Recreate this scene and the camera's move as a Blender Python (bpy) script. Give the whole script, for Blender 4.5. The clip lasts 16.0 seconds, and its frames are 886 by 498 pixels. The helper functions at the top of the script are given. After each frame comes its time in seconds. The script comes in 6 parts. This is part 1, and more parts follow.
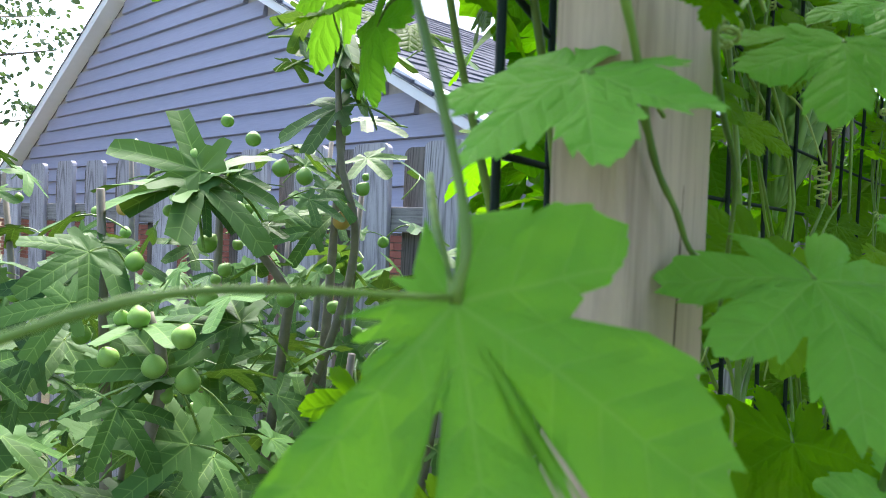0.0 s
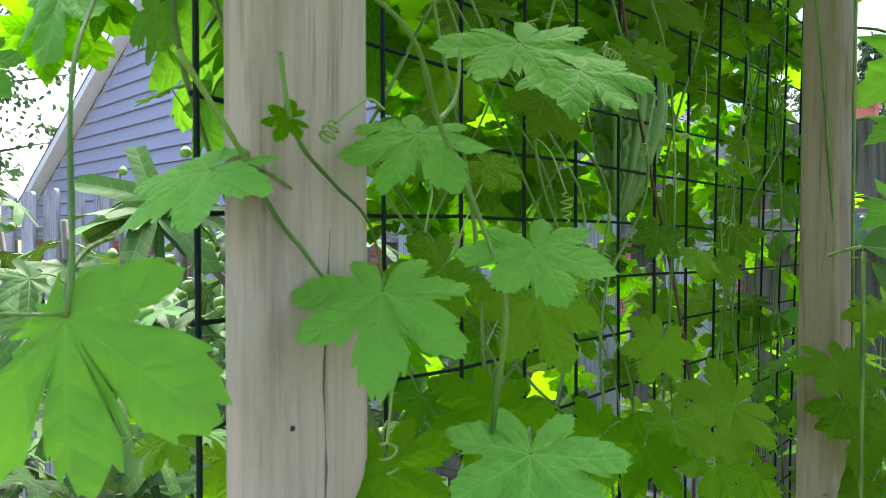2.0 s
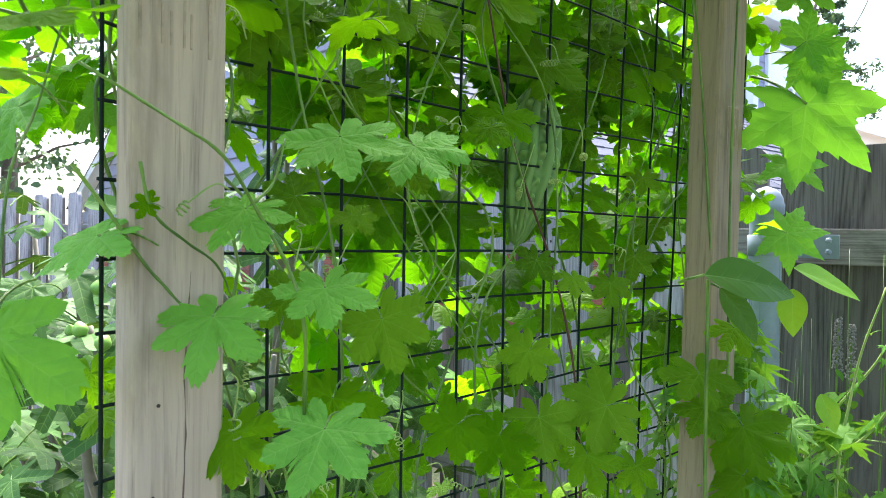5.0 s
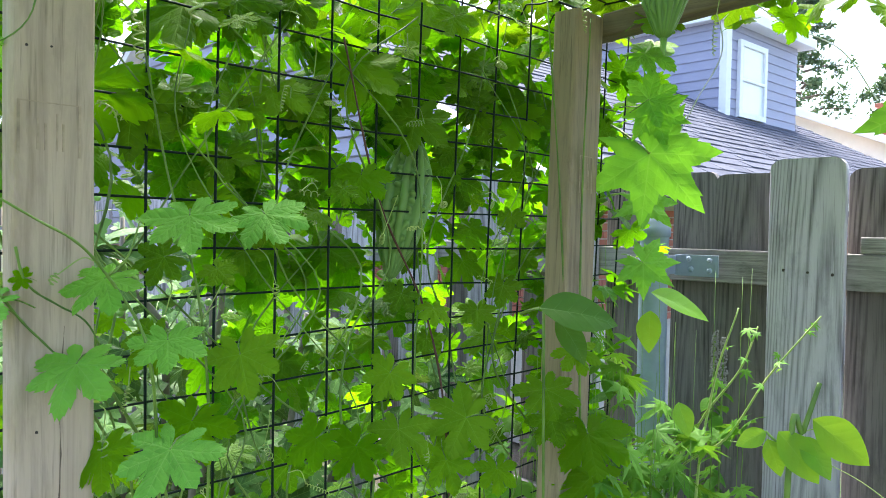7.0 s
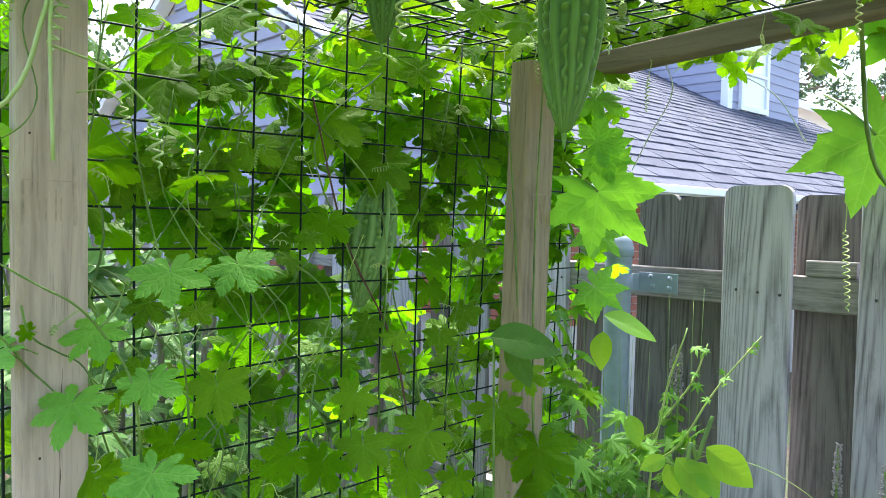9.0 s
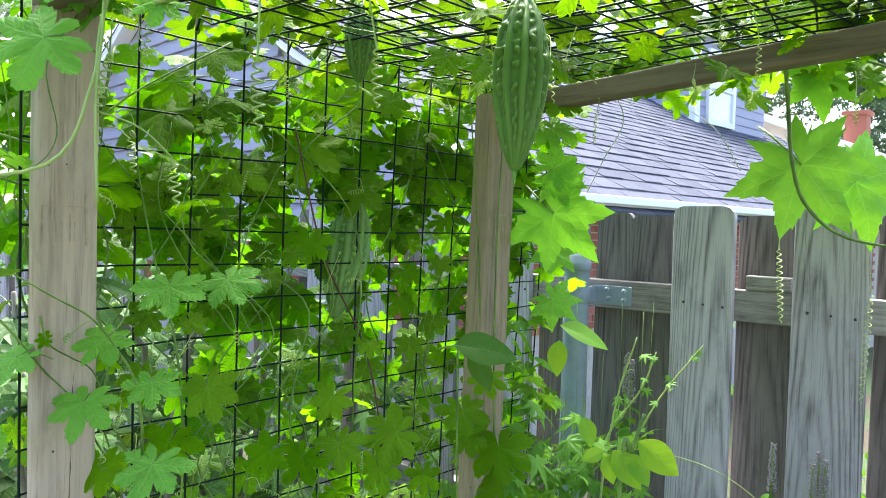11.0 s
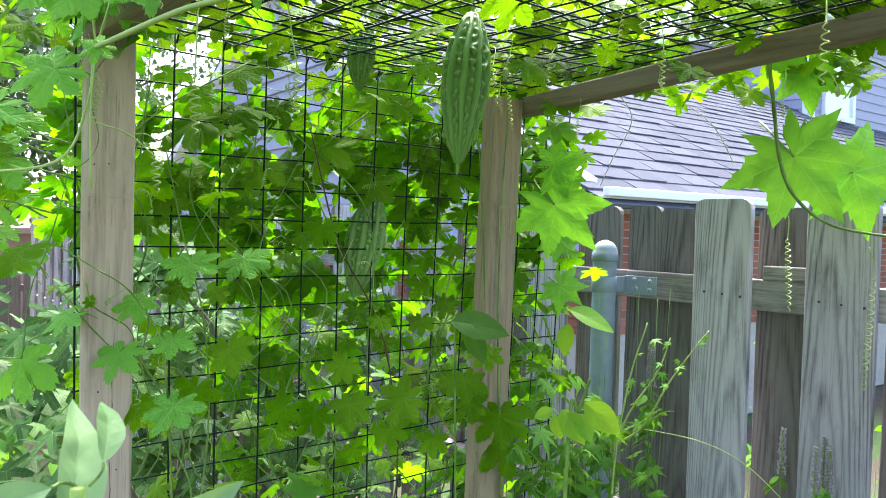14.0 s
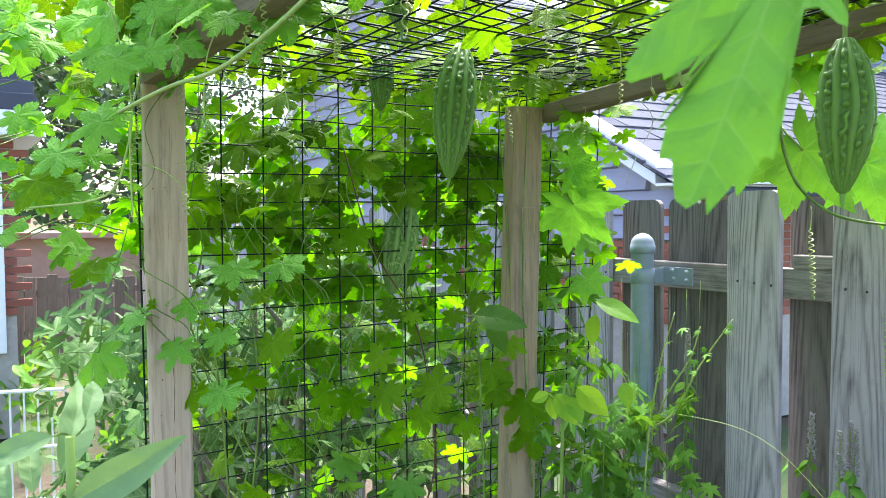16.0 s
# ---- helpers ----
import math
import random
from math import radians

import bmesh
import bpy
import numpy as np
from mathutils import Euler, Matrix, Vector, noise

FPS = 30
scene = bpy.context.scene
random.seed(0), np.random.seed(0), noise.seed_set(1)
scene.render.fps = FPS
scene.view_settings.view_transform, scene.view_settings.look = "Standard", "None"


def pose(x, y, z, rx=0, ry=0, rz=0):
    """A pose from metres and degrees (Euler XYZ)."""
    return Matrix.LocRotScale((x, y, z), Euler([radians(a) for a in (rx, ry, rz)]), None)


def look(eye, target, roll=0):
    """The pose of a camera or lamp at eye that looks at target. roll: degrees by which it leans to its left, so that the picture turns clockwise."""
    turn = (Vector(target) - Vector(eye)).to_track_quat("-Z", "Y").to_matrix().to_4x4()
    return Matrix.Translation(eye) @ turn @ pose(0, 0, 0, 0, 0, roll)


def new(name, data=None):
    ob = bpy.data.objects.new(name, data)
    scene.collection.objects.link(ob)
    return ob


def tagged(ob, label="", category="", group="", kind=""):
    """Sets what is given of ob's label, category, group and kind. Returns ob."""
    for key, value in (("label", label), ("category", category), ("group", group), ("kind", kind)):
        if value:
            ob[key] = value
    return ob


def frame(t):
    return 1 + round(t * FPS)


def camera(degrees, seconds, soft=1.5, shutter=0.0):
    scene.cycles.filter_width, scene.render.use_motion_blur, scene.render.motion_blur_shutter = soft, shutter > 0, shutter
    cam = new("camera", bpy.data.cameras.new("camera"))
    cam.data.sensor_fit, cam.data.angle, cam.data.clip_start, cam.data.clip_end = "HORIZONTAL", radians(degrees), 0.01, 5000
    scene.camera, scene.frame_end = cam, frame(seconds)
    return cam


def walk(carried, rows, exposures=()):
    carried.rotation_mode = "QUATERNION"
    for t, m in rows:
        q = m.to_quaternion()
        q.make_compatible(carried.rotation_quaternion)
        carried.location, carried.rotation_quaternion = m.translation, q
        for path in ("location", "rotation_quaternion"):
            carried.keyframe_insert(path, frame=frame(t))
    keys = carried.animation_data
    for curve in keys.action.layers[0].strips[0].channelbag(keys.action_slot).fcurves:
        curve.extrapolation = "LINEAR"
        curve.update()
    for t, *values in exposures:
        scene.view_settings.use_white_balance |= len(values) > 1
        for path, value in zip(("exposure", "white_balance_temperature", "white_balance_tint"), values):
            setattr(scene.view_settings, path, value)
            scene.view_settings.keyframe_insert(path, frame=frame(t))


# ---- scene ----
cam = camera(61.0, 16.0, 0.5)
# a small phone aperture, set on the foliage about a metre away
cam.data.dof.use_dof, cam.data.dof.focus_distance, cam.data.dof.aperture_fstop = True, 1.05, 28.0
PATH = [
    (0, (-0.331, -0.148, 1.582), (1.234, 1.097, 1.545), 2.3),
    (0.5, (-0.325, -0.166, 1.586), (1.259, 1.054, 1.552), 2.3),
    (1, (-0.333, -0.208, 1.586), (1.253, 1.009, 1.531), 1.6),
    (1.5, (-0.336, -0.270, 1.594), (1.215, 0.991, 1.530), 0.9),
    (2, (-0.333, -0.321, 1.596), (1.192, 0.972, 1.569), 0.1),
    (2.5, (-0.321, -0.350, 1.592), (1.177, 0.975, 1.582), -0.3),
    (3, (-0.316, -0.364, 1.590), (1.163, 0.982, 1.582), -0.3),
    (3.2, (-0.317, -0.370, 1.587), (1.155, 0.984, 1.581), -0.3),
    (5.3, (-0.353, -0.56, 1.635), (1.09, 0.824, 1.588), 1.2),
    (5.5, (-0.344, -0.582, 1.64), (1.1, 0.801, 1.582), 1.1),
    (6, (-0.348, -0.641, 1.648), (1.109, 0.727, 1.586), 1.0),
    (6.5, (-0.352, -0.679, 1.657), (1.115, 0.678, 1.605), 0.9),
    (7, (-0.358, -0.723, 1.688), (1.117, 0.627, 1.635), 1.1),
    (7.5, (-0.364, -0.753, 1.705), (1.114, 0.593, 1.648), 1.5),
    (8, (-0.375, -0.779, 1.712), (1.102, 0.569, 1.67), 1.4),
    (8.5, (-0.386, -0.806, 1.722), (1.082, 0.552, 1.686), 1.3),
    (8.7, (-0.388, -0.823, 1.745), (1.071, 0.543, 1.666), 1.3),
    (10.8, (-0.474, -0.903, 1.779), (1.036, 0.406, 1.722), 1.8),
    (11, (-0.475, -0.923, 1.775), (1.038, 0.383, 1.717), 1.7),
    (11.5, (-0.471, -0.952, 1.766), (1.11, 0.27, 1.687), 1.6),
    (12, (-0.472, -0.998, 1.772), (1.127, 0.2, 1.686), 1.8),
    (12.5, (-0.458, -1.051, 1.769), (1.125, 0.169, 1.691), 2.1),
    (13, (-0.455, -1.086, 1.759), (1.062, 0.215, 1.702), 2.1),
    (13.5, (-0.451, -1.133, 1.759), (0.987, 0.255, 1.705), 2.1),
    (14, (-0.452, -1.159, 1.759), (0.859, 0.35, 1.697), 1.6),
    (14.5, (-0.458, -1.186, 1.761), (0.816, 0.354, 1.693), 0.6),
    (15, (-0.454, -1.228, 1.762), (0.806, 0.323, 1.688), -0.1),
    (15.5, (-0.435, -1.287, 1.77), (0.782, 0.299, 1.682), -0.3),
    (16, (-0.425, -1.349, 1.784), (0.682, 0.314, 1.695), -0.3),
]
# the film camera brightens a little as it passes the post
walk(cam, [(t, look(e, a, r)) for t, e, a, r in PATH], [(0.0, 2.22), (0.5, 2.40), (1.5, 2.40), (2.5, 2.62), (3.2, 2.74), (5.3, 2.64), (8.7, 2.62), (16.0, 2.62)])

# ---- sky and light: a bright overcast afternoon ----
world = bpy.data.worlds.new("sky")
scene.world = world
world.use_nodes = True
wn = world.node_tree
sky = wn.nodes.new("ShaderNodeTexSky")
sky.sky_type = "NISHITA"
sky.sun_disc = False
sky.sun_elevation, sky.sun_rotation = radians(61), radians(42)
sky.air_density, sky.dust_density, sky.ozone_density = 1.0, 2.8, 1.4
wn.links.new(sky.outputs[0], wn.nodes["Background"].inputs[0])
wn.nodes["Background"].inputs[1].default_value = 0.122
sun = new("sun", bpy.data.lights.new("sun", "SUN"))
sun.data.energy, sun.data.angle, sun.data.color = 3.0, radians(42), (1.0, 0.965, 0.90)
sun.matrix_world = look((3.8, 4.2, 10), (0, 0, 0))
tagged(sun, kind="structure")


# ---- materials ----
def mat(name, rough=0.7, metal=0.0):
    m = bpy.data.materials.new(name)
    m.use_nodes = True
    b = m.node_tree.nodes["Principled BSDF"]
    b.inputs["Roughness"].default_value = rough
    b.inputs["Metallic"].default_value = metal
    return m, m.node_tree, b


def node(nt, kind, **values):
    n = nt.nodes.new(kind)
    for k, v in values.items():
        n.inputs[k.replace("_", " ")].default_value = v
    return n


def math_node(nt, op, a, b=None, clamp=False):
    n = nt.nodes.new("ShaderNodeMath")
    n.operation, n.use_clamp = op, clamp
    for i, v in enumerate((a, b)):
        if v is None:
            continue
        if isinstance(v, (int, float)):
            n.inputs[i].default_value = v
        else:
            nt.links.new(v, n.inputs[i])
    return n.outputs[0]


def ramp(nt, src, stops):
    r = nt.nodes.new("ShaderNodeValToRGB")
    nt.links.new(src, r.inputs[0])
    e = r.color_ramp.elements
    while len(e) < len(stops):
        e.new(0.5)
    for el, (p, c) in zip(e, stops):
        el.position, el.color = p, (*c, 1)
    return r.outputs[0]


def mixc(nt, fac, a, b, mode="MIX"):
    n = nt.nodes.new("ShaderNodeMix")
    n.data_type, n.blend_type = "RGBA", mode
    for sock, v in ((n.inputs[0], fac), (n.inputs[6], a), (n.inputs[7], b)):
        if isinstance(v, (int, float)):
            sock.default_value = v
        elif isinstance(v, tuple):
            sock.default_value = (*v, 1)
        else:
            nt.links.new(v, sock)
    return n.outputs[2]


def coords(nt, kind="Object", scale=(1, 1, 1)):
    c = nt.nodes.new("ShaderNodeTexCoord")
    mp = nt.nodes.new("ShaderNodeMapping")
    nt.links.new(c.outputs[kind], mp.inputs[0])
    mp.inputs["Scale"].default_value = scale
    return mp.outputs[0]


def noise_tex(nt, vec, scale, detail=4.0, rough=0.6, dist=0.0):
    n = node(nt, "ShaderNodeTexNoise", Scale=scale, Detail=detail, Roughness=rough, Distortion=dist)
    nt.links.new(vec, n.inputs["Vector"])
    return n.outputs["Fac"]


def bump(nt, bsdf, height, strength=0.3, dist=0.002):
    n = node(nt, "ShaderNodeBump", Strength=strength, Distance=dist)
    nt.links.new(height, n.inputs["Height"])
    nt.links.new(n.outputs[0], bsdf.inputs["Normal"])


def rnd(nt):
    return nt.nodes.new("ShaderNodeObjectInfo").outputs["Random"]


def island(nt):
    return nt.nodes.new("ShaderNodeNewGeometry").outputs["Random Per Island"]


def wood_material(name, light, dark, grey, along=2, rough=0.8, wear=0.5, per_object=0.25, rings=0.0, grain=55.0):
    """Boards: long grain along one axis, darker streaks, weathered patches, small knots."""
    m, nt, b = mat(name, rough)
    sc = [grain, grain, grain]
    sc[along] = 2.2
    v = coords(nt, "Object", tuple(sc))
    off = nt.nodes.new("ShaderNodeVectorMath")
    off.operation = "ADD"
    nt.links.new(v, off.inputs[0])
    comb = nt.nodes.new("ShaderNodeCombineXYZ")
    r = rnd(nt)
    for i in range(3):
        nt.links.new(math_node(nt, "MULTIPLY", r, 37.0 + 11 * i), comb.inputs[i])
    nt.links.new(comb.outputs[0], off.inputs[1])
    v = off.outputs[0]
    g = noise_tex(nt, v, 1.0, 6, 0.65, 0.6)
    fine = noise_tex(nt, v, 3.7, 4, 0.7)
    big = noise_tex(nt, coords(nt, "Object", (6, 6, 3)), 1.0, 5, 0.6)
    if rings:
        # plain-sawn figure: nested arches down the middle, straight lines at the edges
        sx = nt.nodes.new("ShaderNodeSeparateXYZ")
        nt.links.new(coords(nt, "Object"), sx.inputs[0])
        yy = math_node(nt, "ADD", sx.outputs[1], math_node(nt, "MULTIPLY", math_node(nt, "SUBTRACT", r, 0.5), 0.09))
        arch = math_node(nt, "MULTIPLY", math_node(nt, "MULTIPLY", yy, yy), 170.0)
        wob = noise_tex(nt, coords(nt, "Object", (8, 8, 1.6)), 1.0, 3, 0.5)
        field = math_node(nt, "ADD", math_node(nt, "ADD", math_node(nt, "MULTIPLY", sx.outputs[2], 0.8), arch), math_node(nt, "MULTIPLY", wob, 0.45))
        line = math_node(nt, "PINGPONG", math_node(nt, "MULTIPLY", math_node(nt, "ADD", field, math_node(nt, "MULTIPLY", r, 5.0)), 11.0), 1.0)
        g = math_node(nt, "ADD", math_node(nt, "MULTIPLY", g, 1.0 - rings), math_node(nt, "MULTIPLY", math_node(nt, "ADD", math_node(nt, "MULTIPLY", line, 0.5), 0.25), rings))
    c = ramp(nt, g, [(0.3, dark), (0.52, light), (0.75, tuple(x * 1.12 for x in light))])
    c = mixc(nt, math_node(nt, "MULTIPLY", ramp(nt, big, [(0.42, (0, 0, 0)), (0.68, (1, 1, 1))]), wear), c, grey)
    c = mixc(nt, math_node(nt, "MULTIPLY", ramp(nt, fine, [(0.55, (0, 0, 0)), (0.75, (1, 1, 1))]), 0.7), c, tuple(x * 0.4 for x in dark))
    sc2 = [26.0, 26.0, 26.0]
    sc2[along] = 7.0
    stain = noise_tex(nt, coords(nt, "Object", tuple(sc2)), 1.0, 6, 0.7, 0.4)
    c = mixc(nt, math_node(nt, "MULTIPLY", ramp(nt, stain, [(0.50, (0, 0, 0)), (0.72, (1, 1, 1))]), wear), c, tuple(x * 0.8 for x in dark))
    lo, hi = 1 - per_object, 1 + per_object
    tint = ramp(nt, r, [(0.0, (lo, lo, lo * 0.98)), (1.0, (min(hi, 1.0), min(hi, 1.0), min(hi, 1.0)))])
    c = mixc(nt, 1.0, c, tint, "MULTIPLY")
    nt.links.new(c, b.inputs["Base Color"])
    bump(nt, b, math_node(nt, "ADD", g, math_node(nt, "MULTIPLY", fine, 0.5)), 0.5, 0.0015)
    return m


POST_WOOD = wood_material("post_wood", (0.54, 0.405, 0.315), (0.34, 0.245, 0.185), (0.48, 0.39, 0.325), rough=0.75, wear=0.45, per_object=0.06)
OLD_POST_WOOD = wood_material("old_post_wood", (0.37, 0.275, 0.175), (0.19, 0.14, 0.09), (0.31, 0.25, 0.18), rough=0.8, wear=0.65, per_object=0.05)
BEAM_WOOD = wood_material("beam_wood", (0.215, 0.165, 0.105), (0.12, 0.09, 0.055), (0.20, 0.17, 0.13), along=1, wear=0.5, per_object=0.08)
FENCE_WOOD = wood_material("fence_wood", (0.47, 0.425, 0.475), (0.085, 0.074, 0.084), (0.60, 0.545, 0.61), rough=0.9, wear=0.5, per_object=0.28, rings=0.46, grain=105.0)
# browner back boards; shade behind rails and front pickets is darkened into the colour
SHADED_BACK_WOOD = wood_material("shaded_back_board_wood", (0.170, 0.152, 0.142), (0.030, 0.026, 0.023), (0.26, 0.235, 0.225), rough=0.9, wear=0.5, per_object=0.34, rings=0.36, grain=105.0)
wood_rail = wood_material("rail_wood", (0.33, 0.295, 0.295), (0.06, 0.05, 0.047), (0.45, 0.41, 0.41), along=1, rough=0.9, wear=0.6, grain=120.0)
BROWN_FENCE = wood_material("brown_fence", (0.20, 0.155, 0.13), (0.11, 0.085, 0.07), (0.23, 0.19, 0.17), rough=0.9, wear=0.5)


def plain(name, colour, rough=0.6, metal=0.0, vary=0.15, scale=20.0, relief=0.15):
    m, nt, b = mat(name, rough, metal)
    n = noise_tex(nt, coords(nt), scale, 5, 0.65)
    n2 = noise_tex(nt, coords(nt), scale * 0.13, 3, 0.6)
    s = math_node(nt, "ADD", math_node(nt, "MULTIPLY", n, 0.6), math_node(nt, "MULTIPLY", n2, 0.4))
    c = ramp(nt, s, [(0.3, tuple(x * (1 - vary) for x in colour)), (0.7, tuple(min(1, x * (1 + vary)) for x in colour))])
    nt.links.new(c, b.inputs["Base Color"])
    bump(nt, b, n, relief, 0.001)
    return m


WIRE = plain("green_coated_wire", (0.003, 0.013, 0.009), 0.55, vary=0.3, scale=60)
WIRE.node_tree.nodes["Principled BSDF"].inputs["Specular IOR Level"].default_value = 0.2
STEEL = plain("galvanised_steel", (0.25, 0.30, 0.385), 0.55, 0.0, 0.18, 25)
WHITE = plain("white_paint", (0.80, 0.81, 0.84), 0.5, vary=0.05, scale=8)
CRACK = plain("dark_crack", (0.13, 0.09, 0.065), 0.9)
NAIL = plain("rusty_nail", (0.06, 0.045, 0.04), 0.6, 0.5)
STRING = plain("white_string", (0.75, 0.76, 0.78), 0.7)
CAP = plain("stamp_ink", (0.40, 0.30, 0.225), 0.9, vary=0.4, scale=90)
FIG_BARK = plain("fig_bark", (0.20, 0.175, 0.15), 0.85, vary=0.35, scale=35, relief=0.5)
BARK = plain("bark", (0.13, 0.10, 0.08), 0.9, vary=0.4, scale=30, relief=0.6)
RED_STEM = plain("red_brown_stem", (0.10, 0.035, 0.028), 0.6, vary=0.3)
CONCRETE_BLOCK = plain("dark_plastic", (0.06, 0.06, 0.065), 0.55, vary=0.3)


def thin_leaf(name, low, high, vein, back, lobes, translucent=0.45, rough=0.5, vary=0.5, joined=False, vein_w=0.010, fold=0.25, bitten=False):
    """Leaf blades: veins along the lobes, paler beneath, light passing through."""
    m, nt, b = mat(name, rough)
    out = nt.nodes["Material Output"]
    uv = nt.nodes.new("ShaderNodeUVMap")
    sep = nt.nodes.new("ShaderNodeSeparateXYZ")
    nt.links.new(uv.outputs[0], sep.inputs[0])
    u, v = sep.outputs[0], sep.outputs[1]
    best = None
    for a in lobes:
        s, c = math.sin(radians(a)), math.cos(radians(a))
        along = math_node(nt, "ADD", math_node(nt, "MULTIPLY", u, s), math_node(nt, "MULTIPLY", v, c))
        across = math_node(nt, "ABSOLUTE", math_node(nt, "SUBTRACT", math_node(nt, "MULTIPLY", u, c), math_node(nt, "MULTIPLY", v, s)))
        # behind the stalk a lobe's vein does not run
        d = math_node(nt, "ADD", across, math_node(nt, "MULTIPLY", math_node(nt, "LESS_THAN", along, 0.0), 1.0))
        taper = math_node(nt, "ADD", d, math_node(nt, "MULTIPLY", along, 0.006))
        side = math_node(nt, "PINGPONG", math_node(nt, "SUBTRACT", along, math_node(nt, "MULTIPLY", across, 0.75)), 0.085)
        sid = math_node(nt, "ADD", math_node(nt, "MULTIPLY", side, 0.8), math_node(nt, "MULTIPLY", across, 0.03))
        sid = math_node(nt, "ADD", sid, math_node(nt, "MULTIPLY", math_node(nt, "GREATER_THAN", d, 0.24), 1.0))
        d = math_node(nt, "MINIMUM", taper, math_node(nt, "ADD", sid, 0.004))
        best = d if best is None else math_node(nt, "MINIMUM", best, d)
    veinmask = math_node(nt, "SUBTRACT", 1.0, math_node(nt, "DIVIDE", best, vein_w), True)
    r = island(nt) if joined else rnd(nt)
    co = coords(nt, "UV")
    blot = noise_tex(nt, co, 5.0, 4, 0.6)
    grain = noise_tex(nt, co, 45.0, 3, 0.6)
    base = mixc(nt, r, low, high)
    base = mixc(nt, math_node(nt, "MULTIPLY", ramp(nt, blot, [(0.35, (0, 0, 0)), (0.7, (1, 1, 1))]), vary), base, tuple(0.5 * (x + y) * 1.35 for x, y in zip(low, high)))
    base = mixc(nt, math_node(nt, "MULTIPLY", veinmask, 0.65), base, vein)
    nt.links.new(base, b.inputs["Base Color"])
    b.inputs["Specular IOR Level"].default_value = 0.10
    h = math_node(nt, "ADD", math_node(nt, "MULTIPLY", grain, 0.35), math_node(nt, "MULTIPLY", math_node(nt, "MINIMUM", best, 0.05), 14.0))
    bump(nt, b, h, fold, 0.0015)
    tr = nt.nodes.new("ShaderNodeBsdfTranslucent")
    nt.links.new(mixc(nt, 0.7, base, back), tr.inputs[0])
    nt.links.new(b.inputs["Normal"].links[0].from_socket, tr.inputs["Normal"])
    mx = nt.nodes.new("ShaderNodeMixShader")
    thin = math_node(nt, "FRACT", math_node(nt, "MULTIPLY", r, 7.31))
    nt.links.new(math_node(nt, "ADD", math_node(nt, "MULTIPLY", thin, 0.98 * translucent), 0.20 * translucent), mx.inputs[0])
    nt.links.new(b.outputs[0], mx.inputs[1])
    nt.links.new(tr.outputs[0], mx.inputs[2])
    if bitten:
        vo = node(nt, "ShaderNodeTexVoronoi", Scale=5.5)
        nt.links.new(coords(nt, "UV"), vo.inputs["Vector"])
        sc = nt.nodes.new("ShaderNodeSeparateColor")
        nt.links.new(vo.outputs["Color"], sc.inputs[0])
        pick = math_node(nt, "LESS_THAN", math_node(nt, "FRACT", math_node(nt, "ADD", sc.outputs[0], math_node(nt, "MULTIPLY", r, 3.7))), 0.16)
        size = math_node(nt, "MULTIPLY", sc.outputs[1], 0.20)
        hole = math_node(nt, "MULTIPLY", pick, math_node(nt, "LESS_THAN", vo.outputs["Distance"], size))
        clear = nt.nodes.new("ShaderNodeBsdfTransparent")
        cut = nt.nodes.new("ShaderNodeMixShader")
        nt.links.new(hole, cut.inputs[0])
        nt.links.new(mx.outputs[0], cut.inputs[1])
        nt.links.new(clear.outputs[0], cut.inputs[2])
        mx = cut
    nt.links.new(mx.outputs[0], out.inputs[0])
    return m


GOURD_LOBES = (0, 48, -48, 98, -98)
FIG_LOBES = (0, 52, -52)
LEAF = thin_leaf("gourd_leaf", (0.026, 0.072, 0.003), (0.155, 0.285, 0.010), (0.22, 0.38, 0.05), (0.34, 0.76, 0.001), GOURD_LOBES, 0.70, 0.60, vein_w=0.012, fold=0.6, bitten=True)
# brighter copy of the gourd leaf, strong light put into its colour
LEAF_LIT = thin_leaf("lit_gourd_leaf", (0.12, 0.31, 0.045), (0.18, 0.40, 0.06), (0.28, 0.48, 0.12), (0.30, 0.74, 0.010), GOURD_LOBES, 0.46, 0.5, vein_w=0.014, fold=0.7)
LEAF_MANY = thin_leaf("gourd_leaf_mass", (0.018, 0.052, 0.003), (0.115, 0.230, 0.008), (0.18, 0.34, 0.04), (0.23, 0.66, 0.001), GOURD_LOBES, 0.72, 0.55, joined=True, vein_w=0.016, fold=0.7)
LEAF_ROOF = thin_leaf("roof_leaf_mass", (0.012, 0.038, 0.003), (0.08, 0.18, 0.010), (0.18, 0.34, 0.05), (0.30, 0.58, 0.002), GOURD_LOBES, 0.36, 0.55, joined=True, vein_w=0.016, fold=0.7)
FIG_LEAF = thin_leaf("fig_leaf", (0.016, 0.052, 0.014), (0.075, 0.165, 0.042), (0.22, 0.36, 0.10), (0.24, 0.44, 0.03), FIG_LOBES, 0.16, 0.5, vein_w=0.014)
FIG_MANY = thin_leaf("fig_leaf_mass", (0.016, 0.052, 0.014), (0.075, 0.165, 0.042), (0.22, 0.36, 0.10), (0.24, 0.44, 0.03), FIG_LOBES, 0.16, 0.5, joined=True, vein_w=0.014)
OVAL_LEAF = thin_leaf("oval_leaf", (0.03, 0.085, 0.018), (0.08, 0.18, 0.03), (0.25, 0.40, 0.14), (0.38, 0.62, 0.03), (0,), 0.42, 0.45)
BEAN_LEAF = thin_leaf("bean_leaf", (0.10, 0.25, 0.03), (0.16, 0.33, 0.04), (0.28, 0.44, 0.12), (0.50, 0.78, 0.02), (0,), 0.58, 0.45)
SAGE_LEAF = thin_leaf("sage_leaf", (0.16, 0.27, 0.12), (0.21, 0.33, 0.15), (0.30, 0.42, 0.22), (0.28, 0.46, 0.08), (0,), 0.3, 0.5)
